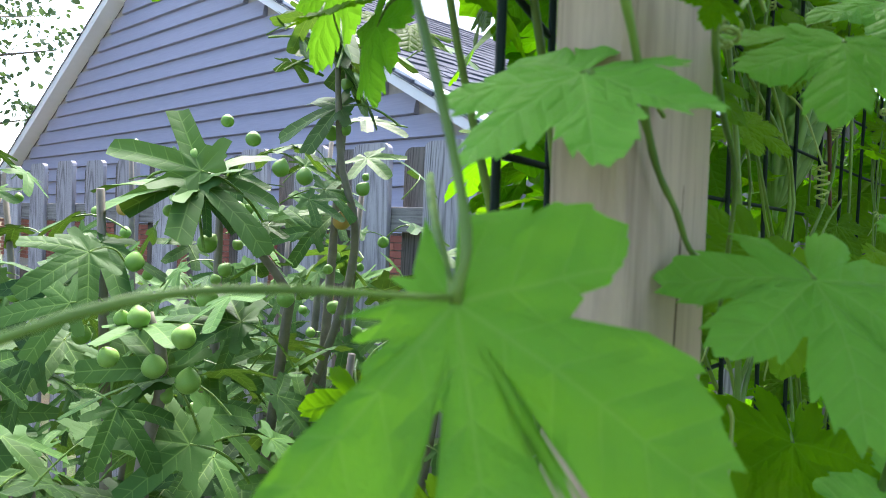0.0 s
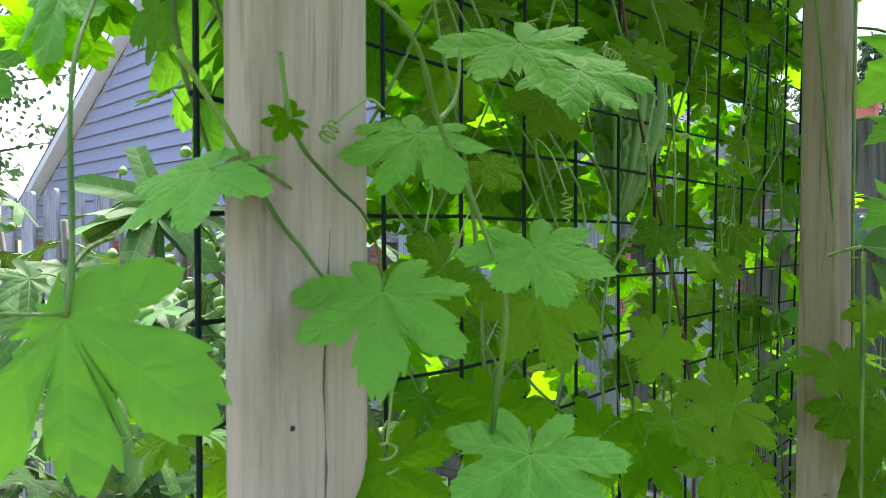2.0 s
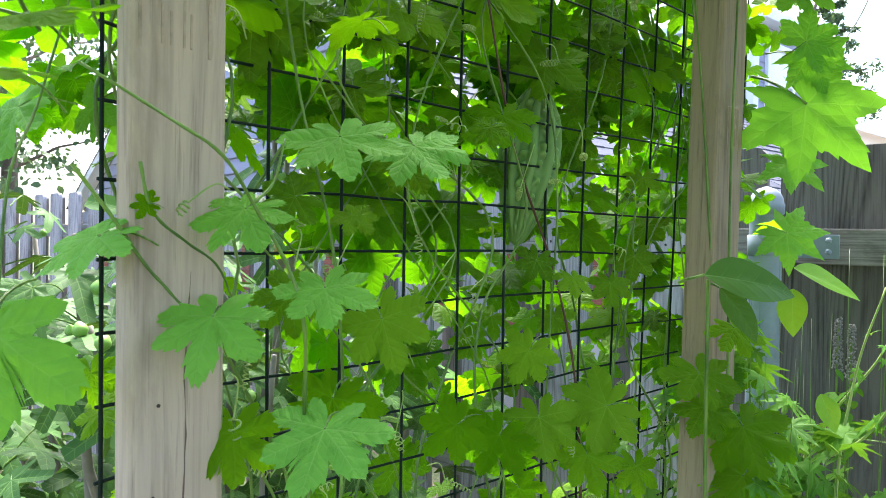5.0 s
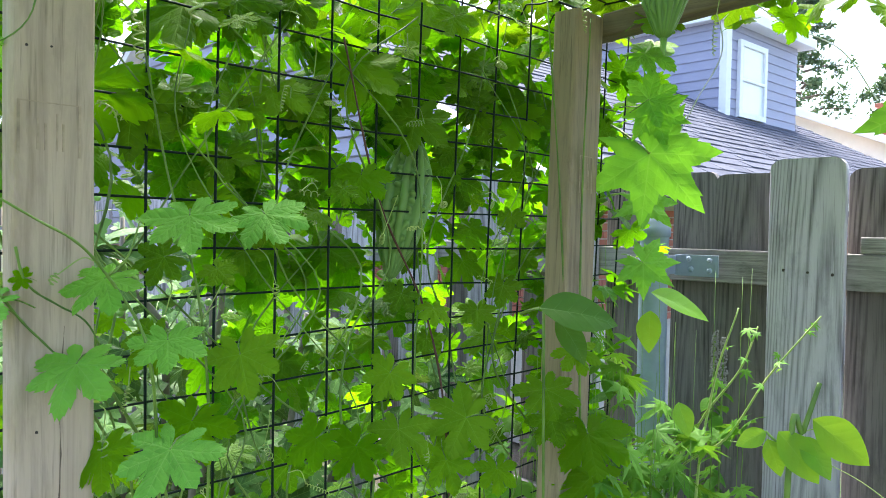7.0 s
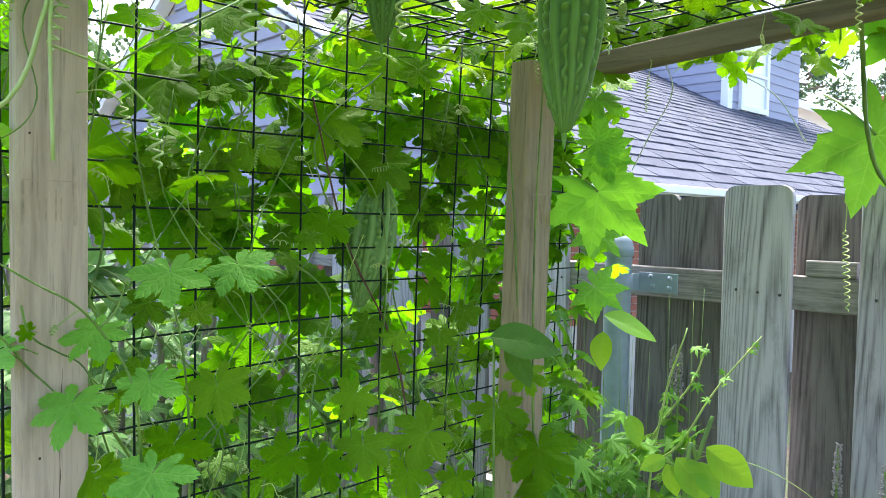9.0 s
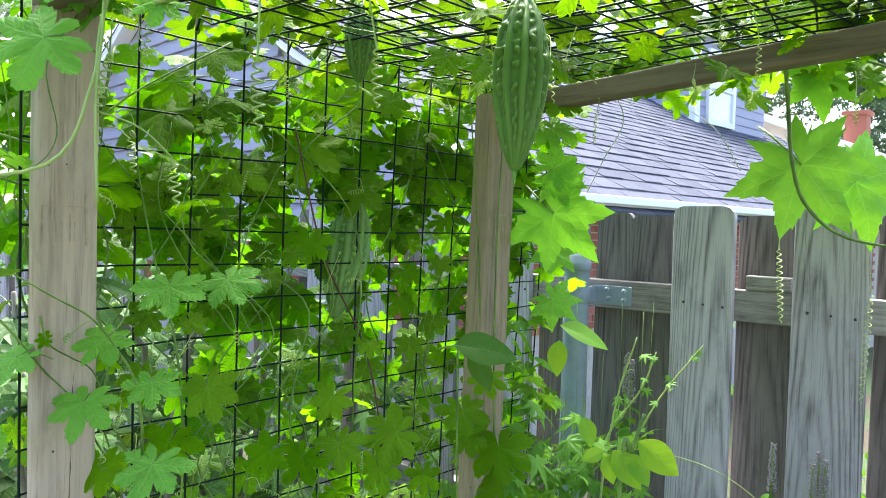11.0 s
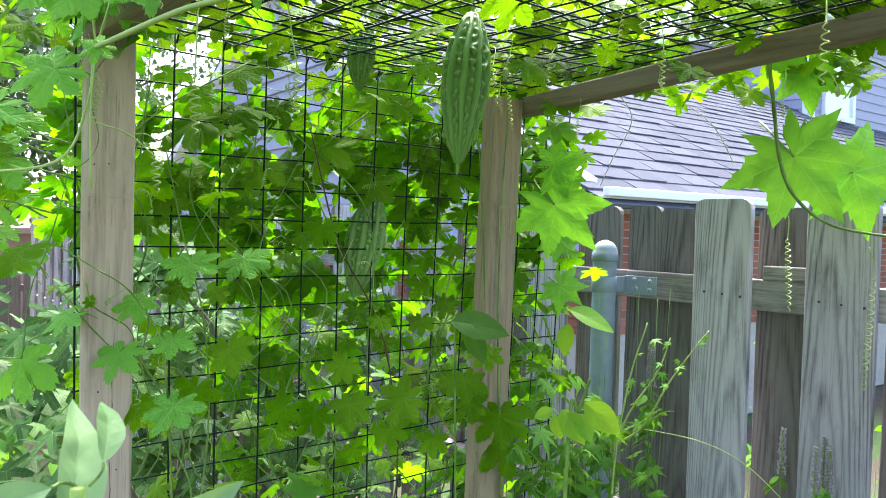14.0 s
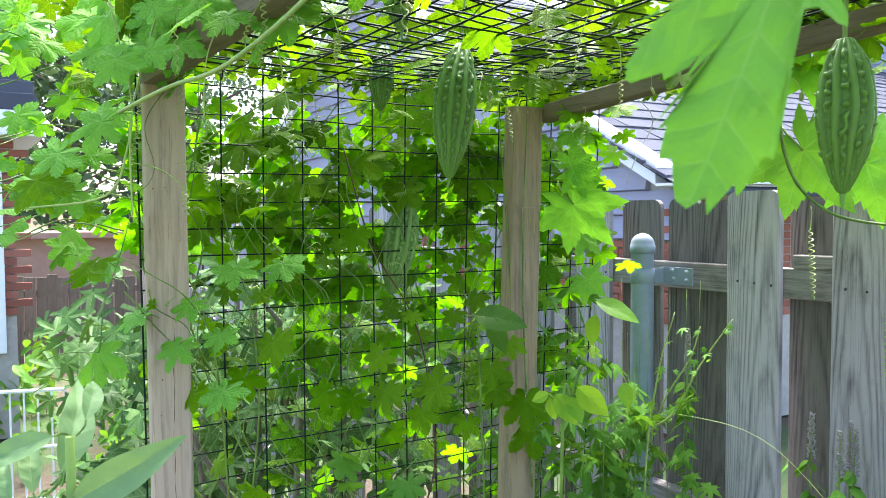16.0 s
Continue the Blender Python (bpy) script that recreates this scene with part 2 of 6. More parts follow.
WEED_MANY = thin_leaf("weed_leaf_mass", (0.04, 0.13, 0.016), (0.13, 0.29, 0.040), (0.22, 0.38, 0.10), (0.30, 0.62, 0.02), (0,), 0.32, joined=True)
TREE_LEAF = thin_leaf("tree_leaf_mass", (0.040, 0.075, 0.042), (0.095, 0.145, 0.080), (0.1, 0.15, 0.08), (0.15, 0.25, 0.06), (0,), 0.25, joined=True)


def stem_material(name, low, high):
    m, nt, b = mat(name, 0.5)
    n = noise_tex(nt, coords(nt), 14.0, 4, 0.6)
    nt.links.new(ramp(nt, n, [(0.35, low), (0.65, high)]), b.inputs["Base Color"])
    b.inputs["Subsurface Weight"].default_value = 0.15
    b.inputs["Subsurface Radius"].default_value = (0.002, 0.003, 0.001)
    return m


STEM = stem_material("vine_stem", (0.06, 0.13, 0.015), (0.19, 0.31, 0.05))
TENDRIL = stem_material("tendril", (0.25, 0.37, 0.09), (0.38, 0.46, 0.14))


def gourd_material(name, low, high):
    m, nt, b = mat(name, 0.42)
    b.inputs["Specular IOR Level"].default_value = 0.3
    n = noise_tex(nt, coords(nt), 30.0, 4, 0.6)
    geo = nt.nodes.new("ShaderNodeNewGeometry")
    # shade in the grooves is put into the skin colour, ridges stay light
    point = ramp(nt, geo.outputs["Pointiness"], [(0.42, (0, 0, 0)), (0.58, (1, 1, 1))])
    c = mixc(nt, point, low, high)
    c = mixc(nt, math_node(nt, "MULTIPLY", n, 0.4), c, tuple(x * 1.25 for x in high))
    nt.links.new(c, b.inputs["Base Color"])
    b.inputs["Subsurface Weight"].default_value = 0.08
    b.inputs["Subsurface Radius"].default_value = (0.004, 0.008, 0.002)
    bump(nt, b, n, 0.15, 0.001)
    return m


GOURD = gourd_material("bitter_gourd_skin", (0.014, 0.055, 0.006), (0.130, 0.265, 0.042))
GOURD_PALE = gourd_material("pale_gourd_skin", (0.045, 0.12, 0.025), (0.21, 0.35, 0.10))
FIG_FRUIT = gourd_material("green_fig_skin", (0.16, 0.30, 0.06), (0.25, 0.42, 0.10))
RIPE_FIG = gourd_material("ripening_fig_skin", (0.45, 0.27, 0.09), (0.55, 0.36, 0.13))
PURPLE = plain("lilac_flower", (0.23, 0.21, 0.22), 0.7, vary=0.3)
DARK_RED = plain("dark_red_flower", (0.13, 0.02, 0.03), 0.6, vary=0.3)


def siding_material():
    m, nt, b = mat("lavender_siding", 0.55)
    g = noise_tex(nt, coords(nt, "Object", (1.2, 1.2, 30)), 3.0, 4, 0.6)
    big = noise_tex(nt, coords(nt, "Object", (0.6, 0.6, 0.8)), 1.0, 4, 0.6)
    c = ramp(nt, g, [(0.3, (0.28, 0.285, 0.40)), (0.7, (0.33, 0.335, 0.455))])
    c = mixc(nt, math_node(nt, "MULTIPLY", big, 0.3), c, (0.29, 0.30, 0.41))
    nt.links.new(c, b.inputs["Base Color"])
    bump(nt, b, g, 0.1, 0.002)
    return m


SIDING = siding_material()


def shingle_material(joined):
    m, nt, b = mat("asphalt_shingle_mass" if joined else "asphalt_shingle", 0.92)
    r = island(nt) if joined else rnd(nt)
    v = coords(nt)
    gr = noise_tex(nt, v, 260.0, 2, 0.7)
    bl = noise_tex(nt, v, 2.0, 4, 0.6)
    c = mixc(nt, r, (0.072, 0.078, 0.105), (0.110, 0.117, 0.152))
    c = mixc(nt, math_node(nt, "MULTIPLY", ramp(nt, gr, [(0.35, (0, 0, 0)), (0.7, (1, 1, 1))]), 0.25), c, (0.11, 0.11, 0.13))
    b.inputs["Specular IOR Level"].default_value = 0.05
    c = mixc(nt, math_node(nt, "MULTIPLY", bl, 0.3), c, (0.08, 0.083, 0.11))
    nt.links.new(c, b.inputs["Base Color"])
    bump(nt, b, gr, 0.5, 0.003)
    return m


SHINGLE, SHINGLE_MANY = shingle_material(False), shingle_material(True)


def brick_material(name, joined):
    m, nt, b = mat(name, 0.88)
    r = island(nt) if joined else rnd(nt)
    v = coords(nt)
    n = noise_tex(nt, v, 40.0, 5, 0.65)
    c = mixc(nt, r, (0.24, 0.075, 0.05), (0.36, 0.13, 0.09))
    c = mixc(nt, math_node(nt, "MULTIPLY", n, 0.45), c, (0.20, 0.07, 0.055))
    nt.links.new(c, b.inputs["Base Color"])
    bump(nt, b, n, 0.5, 0.003)
    return m


BRICK, BRICK_MANY = brick_material("red_brick", False), brick_material("red_brick_mass", True)
MORTAR = plain("mortar", (0.38, 0.36, 0.34), 0.95, vary=0.2)
TAN_ROOF = plain("tan_roof", (0.42, 0.33, 0.26), 0.9, vary=0.2, scale=12)
CREAM_WALL = plain("cream_wall", (0.78, 0.76, 0.72), 0.7, vary=0.06, scale=6)
PINK_WALL = plain("brown_shed_board", (0.40, 0.25, 0.20), 0.8, vary=0.15, scale=10)


def soil_material():
    m, nt, b = mat("soil_and_grass", 0.95)
    v = coords(nt)
    big = noise_tex(nt, v, 1.3, 6, 0.6)
    fine = noise_tex(nt, v, 38.0, 6, 0.7)
    c = ramp(nt, fine, [(0.3, (0.045, 0.032, 0.022)), (0.65, (0.12, 0.09, 0.06))])
    c = mixc(nt, ramp(nt, big, [(0.42, (0, 0, 0)), (0.6, (1, 1, 1))]), c, (0.05, 0.10, 0.025))
    nt.links.new(c, b.inputs["Base Color"])
    bump(nt, b, fine, 0.8, 0.02)
    return m


SOIL = soil_material()


def glass_material():
    m, nt, b = mat("window_glass", 0.03)
    b.inputs["Base Color"].default_value = (0.75, 0.80, 0.86, 1)
    b.inputs["Specular IOR Level"].default_value = 0.8
    return m


GLASS = glass_material()
BLIND = plain("white_blind", (0.78, 0.80, 0.84), 0.6, vary=0.04)


# ---- mesh helpers ----
def mesh_object(name, bm, material, smooth=False):
    me = bpy.data.meshes.new(name)
    bm.to_mesh(me)
    bm.free()
    if smooth:
        me.polygons.foreach_set("use_smooth", [True] * len(me.polygons))
    if material:
        me.materials.append(material)
    return new(name, me)


def thing(name, label, category, at=(0, 0, 0), group="", kind=""):
    e = new(name)
    e.location = at
    e.empty_display_size = 0.1
    return tagged(e, label, category, group, kind)


def part(name, bm, material, parent, label="", smooth=False):
    ob = mesh_object(name, bm, material, smooth)
    ob.parent = parent
    ob.matrix_parent_inverse = Matrix.Translation(parent.location).inverted() if parent.type == "EMPTY" else Matrix()
    return tagged(ob, label)


def piece(name, data, m, parent, label=""):
    """One more object on shared mesh data, under a thing; m is its pose in the world."""
    ob = new(name, data)
    ob.parent = parent
    ob.matrix_parent_inverse = Matrix.Translation(parent.location).inverted() if parent.type == "EMPTY" else Matrix()
    ob.matrix_basis = m
    return tagged(ob, label)


def add_box(bm, x0, x1, y0, y1, z0, z1, bevel=0.0, m=None):
    r = bmesh.ops.create_cube(bm, size=1.0)
    vs = r["verts"]
    for v in vs:
        v.co = Vector((x0 + (v.co.x + 0.5) * (x1 - x0), y0 + (v.co.y + 0.5) * (y1 - y0), z0 + (v.co.z + 0.5) * (z1 - z0)))
    if bevel > 0:
        es = list({e for v in vs for e in v.link_edges})
        r = bmesh.ops.bevel(bm, geom=es, offset=bevel, segments=2, affect="EDGES", profile=0.6)
        vs = list({v for f in r["faces"] for v in f.verts} | {v for v in vs if v.is_valid})
    if m:
        bmesh.ops.transform(bm, matrix=m, verts=vs)
    return vs


def tube(bm, pts, radius, sides=6, closed_ends=True):
    """A round rod along points; radius is a number or one per point."""
    pts = [Vector(p) for p in pts]
    n = len(pts)
    rings = []
    side = None
    for i, p in enumerate(pts):
        d = (pts[min(i + 1, n - 1)] - pts[max(i - 1, 0)])
        if d.length < 1e-9:
            d = Vector((0, 0, 1))
        d.normalize()
        if side is None:
            side = d.orthogonal().normalized()
        side = (side - d * side.dot(d))
        side = side.normalized() if side.length > 1e-6 else d.orthogonal().normalized()
        up = d.cross(side)
        r = radius[i] if isinstance(radius, (list, tuple)) else radius
        rings.append([bm.verts.new(p + (side * math.cos(a) + up * math.sin(a)) * r) for a in (2 * math.pi * k / sides for k in range(sides))])
    for a, b in zip(rings, rings[1:]):
        for k in range(sides):
            bm.faces.new((a[k], a[(k + 1) % sides], b[(k + 1) % sides], b[k]))
    if closed_ends:
        bm.faces.new(list(reversed(rings[0])))
        bm.faces.new(rings[-1])


def spline(ctrl, steps=8):
    """Points on a smooth curve through the given ones."""
    c = [Vector(p) for p in ctrl]
    c = [c[0] * 2 - c[1]] + c + [c[-1] * 2 - c[-2]]
    out = []
    for i in range(1, len(c) - 2):
        p0, p1, p2, p3 = c[i - 1:i + 3]
        for k in range(steps):
            t = k / steps
            out.append(0.5 * ((2 * p1) + (p2 - p0) * t + (2 * p0 - 5 * p1 + 4 * p2 - p3) * t * t + (3 * p1 - p0 - 3 * p2 + p3) * t ** 3))
    out.append(c[-2])
    return out


def coil(start, end, turns, radius, steps=10):
    a, b = Vector(start), Vector(end)
    d = (b - a).normalized()
    s = d.orthogonal().normalized()
    u = d.cross(s)
    n = int(turns * steps)
    return [a.lerp(b, i / n) + (s * math.cos(2 * math.pi * i / steps) + u * math.sin(2 * math.pi * i / steps)) * radius * math.sin(math.pi * min(1, 0.08 + i / n * 0.92)) ** 0.4 for i in range(n + 1)]


# ---- leaves ----
def gourd_outline(rng, n, trim=(), pointed=False):
    """Seven toothed lobes parted by deep bays; returns (angle, radius), angle 0 at the tip."""
    lobes = [(-148, 0.66, 20), (-102, 0.88, 26), (-49, 0.94, 27), (0, 1.0, 26), (49, 0.94, 27), (102, 0.88, 26), (148, 0.66, 20)]
    if trim:
        lobes = trim
    bay = rng.uniform(0.56, 0.62) if pointed else rng.uniform(0.40, 0.58)
    keys = [(-174, 0.10), (-170, 0.30)]
    for c, L, hw, *own in lobes:
        c += rng.uniform(-4, 4)
        L *= rng.uniform(0.92, 1.07)
        b = own[0] if own else bay * (0.75 if abs(c) > 120 else 1.0)
        side = [(1.0, b), (0.93, 0.60 * L), (0.80, 0.77 * L), (0.72, 0.785 * L), (0.66, 0.755 * L), (0.50, 0.91 * L), (0.44, 0.91 * L), (0.38, 0.885 * L), (0.20, 0.985 * L), (0.13, 0.985 * L)]
        if pointed:
            side = [(1.0, b), (0.75, 0.60 * L), (0.55, 0.70 * L), (0.48, 0.69 * L), (0.30, 0.84 * L), (0.24, 0.83 * L)]
        elif L < 0.6:
            side = [(1.0, b * 0.9), (0.6, 0.72 * L), (0.45, 0.70 * L), (0.2, 0.94 * L)]
        keys += [(c - hw * f, r * rng.uniform(0.96, 1.04)) for f, r in side]
        keys.append((c, L * 1.03))
        keys += [(c + hw * f, r * rng.uniform(0.96, 1.04)) for f, r in reversed(side)]
    keys += [(170, 0.30), (174, 0.10)]
    keys.sort()
    if n > 60:
        return keys
    return keys[::2] if len(keys) % 2 else keys[::2] + keys[-1:]


def fig_outline(rng, n):
    """Three to five deep lobes, narrow at the foot and rounded at the end."""
    lobes = [(0, 1.0, 15), (52, 0.86, 14), (-52, 0.86, 14), (103, 0.5, 15), (-103, 0.5, 15)]
    base = rng.uniform(0.26, 0.36)
    pts = []
    for k in range(n):
        a = -172 + 344 * k / (n - 1)
        r = base * (1.0 if abs(a) < 130 else 0.8)
        for c, L, w in lobes:
            d = abs(a - c)
            if d < w * 2.2:
                half = 0.15 * L
                t = math.sin(radians(d))
                r = max(r, min(L * (1 - (d / (w * 1.25)) ** 4 * 0.25), half / max(t, 0.02) if t > 0.01 else L))
        pts.append((a, r * rng.uniform(0.975, 1.025)))
    return pts


def cut_outline(rng):
    """A weed leaf cut into narrow pointed lobes."""
    keys = [(-172, 0.08)]
    for c, L in ((-128, 0.42), (-84, 0.66), (-42, 0.86), (0, 1.0), (42, 0.86), (84, 0.66), (128, 0.42)):
        L *= rng.uniform(0.8, 1.1)
        c += rng.uniform(-5, 5)
        keys += [(c - 20, 0.26), (c - 10, 0.62 * L), (c - 6, 0.60 * L), (c, L), (c + 5, 0.66 * L), (c + 10, 0.62 * L)]
    return keys + [(150, 0.22), (172, 0.08)]


def oval_outline(rng, n, width=0.33, teeth=0.0):
    pts = []
    for k in range(n):
        # ellipse that starts at the stalk and ends at a pointed tip
        t = (k / (n - 1))
        s = abs(2 * t - 1)
        y = 1 - s
        w = width * (math.sin(math.pi * min(1, y ** 0.85))) ** 0.9 * (1 + teeth * ((k % 4) - 1.5))
        pts.append((w if t < 0.5 else -w, y))
    return pts


def blade(bm, outline, size, rings, m, curl, fold, wave, rng, lobes, stalk=0.0, polar=True):
    """Adds one leaf to bm with a uv layer that holds its flat shape."""
    uv = bm.loops.layers.uv.active or bm.loops.layers.uv.new("UVMap")
    phase = rng.uniform(0, 6.3)

    def lift(x, y):
        r2 = x * x + y * y
        r = math.sqrt(r2)
        z = -curl * r2
        if polar:
            a = math.degrees(math.atan2(x, y))
            d = min(abs(((a - c + 180) % 360) - 180) for c in lobes)
            z += fold * r * min(1.0, d / 25.0)
        else:
            z += fold * abs(x) * 2.0
        z += wave * r * math.sin(phase + 5 * math.atan2(x, y + 1e-6) + 4 * r)
        if rings > 4:
            z += 0.045 * noise.noise(Vector((x * 6.0, y * 6.0, phase))) * min(1.0, r * 2.5)
        return z

    if polar:
        flat = [(r * math.sin(radians(a)), r * math.cos(radians(a))) for a, r in outline]
        mid = (0.0, 0.0)
    else:
        flat = outline
        mid = (0.0, 0.45)
    made = {}

    def vert(x, y):
        v = bm.verts.new(m @ (Vector((x, y, lift(x, y))) * size))
        made[v] = (x, y)
        return v

    c = vert(*mid)
    n = len(flat)
    ringv = []
    for k in range(1, rings + 1):
        f = k / rings
        ringv.append([vert(mid[0] + (x - mid[0]) * f, mid[1] + (y - mid[1]) * f) for x, y in flat])
    faces = []
    for i in range(n - 1):
        faces.append(bm.faces.new((c, ringv[0][i + 1], ringv[0][i])))
        for a, b in zip(ringv, ringv[1:]):
            faces.append(bm.faces.new((a[i], a[i + 1], b[i + 1], b[i])))
    for f in faces:
        f.smooth = True
        for lp in f.loops:
            lp[uv].uv = made[lp.vert]
    if stalk > 0:
        p = [m @ (Vector((0, 0, 0)) * size), m @ (Vector((0.02, -stalk * 0.4, -0.10 * stalk)) * size), m @ (Vector((0.0, -stalk * 0.75, -0.4 * stalk)) * size), m @ (Vector((-0.03, -stalk, -0.8 * stalk)) * size)]
        pts = spline(p, 2)
        before = set(bm.faces)
        tube(bm, pts, [size * 0.017] * len(pts), 5)
        for f in bm.faces:
            if f not in before:
                f.material_index = 1


def leaf_data(name, kind, seed, n=72, rings=3, size=1.0, stalk=0.7, material=None, trim=(), pointed=False):
    rng = random.Random(seed)
    bm = bmesh.new()
    I = Matrix()
    if kind == "gourd":
        blade(bm, gourd_outline(rng, n, trim, pointed), size, rings, I, rng.uniform(0.05, 0.22), rng.uniform(-0.10, 0.02), rng.uniform(0.03, 0.07), rng, GOURD_LOBES, stalk)
    elif kind == "fig":
        blade(bm, fig_outline(rng, n), size, rings, I, rng.uniform(0.05, 0.25), rng.uniform(-0.02, 0.12), rng.uniform(0.01, 0.05), rng, FIG_LOBES, stalk)
    elif kind == "sage":
        blade(bm, oval_outline(rng, n, 0.175), size, rings, I, rng.uniform(0.35, 0.6), rng.uniform(0.22, 0.34), 0.03, rng, (0,), stalk * 0.3, False)
    else:
        blade(bm, oval_outline(rng, n, 0.3), size, rings, I, rng.uniform(0.1, 0.35), rng.uniform(0.05, 0.15), 0.02, rng, (0,), stalk * 0.3, False)
    me = bpy.data.meshes.new(name)
    bm.to_mesh(me)
    bm.free()
    me.materials.append(material)
    me.materials.append(STEM)
    return me


GOURD_LEAVES = [leaf_data("gourd_leaf", "gourd", 10 + i, 84, 5, material=LEAF) for i in range(8)]
GOURD_LEAVES += [leaf_data("gourd_leaf", "gourd", 31, 84, 14, material=LEAF, trim=[(-108, 0.66, 24, 0.4), (-53, 1.04, 29, 0.36), (-5, 0.98, 21, 0.3), (37, 0.96, 20, 0.34), (76, 0.34, 13, 0.38), (118, 0.22, 20, 0.2)])]
GOURD_LEAVES += [leaf_data("gourd_leaf", "gourd", 32 + i, 84, 10, material=LEAF, pointed=True) for i in range(3)]
GOURD_LEAVES += [leaf_data("gourd_leaf", "gourd", 36, 84, 12, material=LEAF_LIT, trim=[(-105, 0.34, 18, 0.30), (-52, 0.36, 22, 0.30), (0, 1.0, 20, 0.50), (31, 0.74, 16, 0.60), (78, 0.34, 22, 0.30)])]
# the same blades again in the brightened, lit-looking material
LIT_LEAVES = [me.copy() for me in GOURD_LEAVES[:12]]
for me in LIT_LEAVES:
    me.materials[0] = LEAF_LIT
FIG_LEAVES = [leaf_data("fig_leaf", "fig", 40 + i, 84, 3, material=FIG_LEAF) for i in range(6)]
BEAN_LEAVES = [leaf_data("bean_leaf", "oval", 80 + i, 25, 3, stalk=0.0, material=BEAN_LEAF) for i in range(3)]
OVAL_LEAVES = [leaf_data("oval_leaf", "oval", 60 + i, 25, 3, material=OVAL_LEAF) for i in range(4)]


def leaf_pose(p, facing, droop, spin, size):
    """A leaf whose stalk end is at p, upper side turned to 'facing', tip downwards by 'droop' (1: hanging), turned by spin degrees in its plane."""
    nrm = Vector(facing).normalized()
    down = Vector((0, 0, -1)) * droop + Vector((nrm.x, nrm.y, 0)) * (1 - droop)
    tip = down - nrm * down.dot(nrm)
    if tip.length < 1e-4:
        tip = nrm.orthogonal()
    tip.normalize()
    right = tip.cross(nrm)
    rot = Matrix((right, tip, nrm)).transposed().to_4x4()
    return Matrix.Translation(p) @ rot @ Matrix.Rotation(radians(spin), 4, "Z") @ Matrix.Scale(size, 4)


# ---- ground ----
bm = bmesh.new()
bmesh.ops.create_grid(bm, x_segments=80, y_segments=80, size=150)
for v in bm.verts:
    v.co.z = 0.03 * noise.noise(v.co * 0.3) - 0.02
ground = mesh_object("ground", bm, SOIL)
tagged(ground, "dark garden soil with patches of grass", "ground", kind="structure")


# ---- arbour: two posts, two beams ----
def timber(name, x0, x1, y0, y1, z0, z1, material, label, category, bevel=0.004, along=2):
    """A sawn timber with eased edges, a little warped."""
    t = thing(name, label, category, ((x0 + x1) / 2, (y0 + y1) / 2, z0))
    bm = bmesh.new()
    add_box(bm, x0, x1, y0, y1, z0, z1)
    es = [e for e in bm.edges if abs((e.verts[0].co - e.verts[1].co).normalized()[along]) > 0.9]
    bmesh.ops.bevel(bm, geom=es, offset=bevel, segments=3, affect="EDGES", profile=0.5)
    long_edges = [e for e in bm.edges if abs((e.verts[0].co - e.verts[1].co).normalized()[along]) > 0.9]
    bmesh.ops.subdivide_edges(bm, edges=long_edges, cuts=24)
    for v in bm.verts:
        a = v.co[along]
        w = 0.0016 * math.sin(a * 3.1 + x0 * 9) + 0.0008 * noise.noise(Vector((a * 6, x0, y0)))
        v.co[0 if along != 0 else 2] += w
    part("timber", bm, material, t, smooth=False)
    return t


def stamp(parent, x0, x1, y, z0, z1):
    """Faded mill stamp: an outline and illegible bars."""
    w, h = x1 - x0, z1 - z0
    bars = [(0.0, 0.044, 0.0, 1.0), (0.956, 1.0, 0.0, 1.0), (0.05, 0.95, 0.98, 1.0), (0.30, 0.33, 0.1, 0.7), (0.42, 0.45, 0.1, 0.6), (0.60, 0.63, 0.1, 0.8), (0.70, 0.73, 0.1, 0.62)]
    for u0, u1, v0, v1 in bars:
        bm = bmesh.new()
        add_box(bm, x0 + u0 * w, x0 + u1 * w, y - 0.0006, y, z0 + v0 * h, z0 + v1 * h)
        part("stamp_bar", bm, CAP, parent, "faded brown bar of a mill stamp")


post_a = timber("arbour_post", -0.147, -0.0795, -0.062, -0.037, 0.0, 2.03, POST_WOOD, "pale tan wooden post with a long crack and a mill stamp", "post", 0.006)
stamp(post_a, -0.144, -0.094, -0.062, 1.742, 1.786)
for k, (x, z, r) in enumerate(((-0.128, 1.514, 0.0013), (-0.137, 1.83, 0.0012), (-0.118, 1.832, 0.001), (-0.102, 1.40, 0.0012), (-0.131, 1.455, 0.001))):
    bm = bmesh.new()
    tube(bm, [(x, -0.0626, z), (x, -0.061, z)], r, 8)
    part("nail_hole", bm, NAIL, post_a)
bm = bmesh.new()
rng = random.Random(4)
z, x = 1.60, -0.1065
pts = []
while z > 1.20:
    pts.append((x, -0.0618, z))
    z -= 0.012
    x += rng.uniform(-0.0011, 0.0009)
tube(bm, pts, [0.0003 + 0.0006 * abs(math.sin(k * 0.9)) * (k % 7 > 1) for k in range(len(pts))], 5)
part("crack", bm, CRACK, post_a, "dark drying crack")
post_b = timber("arbour_post", 0.570, 0.645, -0.122, -0.080, 0.0, 2.012, OLD_POST_WOOD, "weathered tan wooden post wrapped in vine stems", "post", 0.006)
for v in post_b.children[0].data.vertices:  # it leans a little
    v.co.x += 0.03 * (v.co.z - 1.72)
stamp(post_b, 0.592, 0.626, -0.122, 1.745, 1.80)
beam_b = timber("arbour_beam", 0.655, 0.690, -1.75, -0.118, 1.988, 2.024, BEAM_WOOD, "brown weathered roof beam over the arbour", "beam", along=1)
for v in beam_b.children[0].data.vertices:  # it climbs away from the post
    v.co.z -= 0.075 * (v.co.y + 0.157)
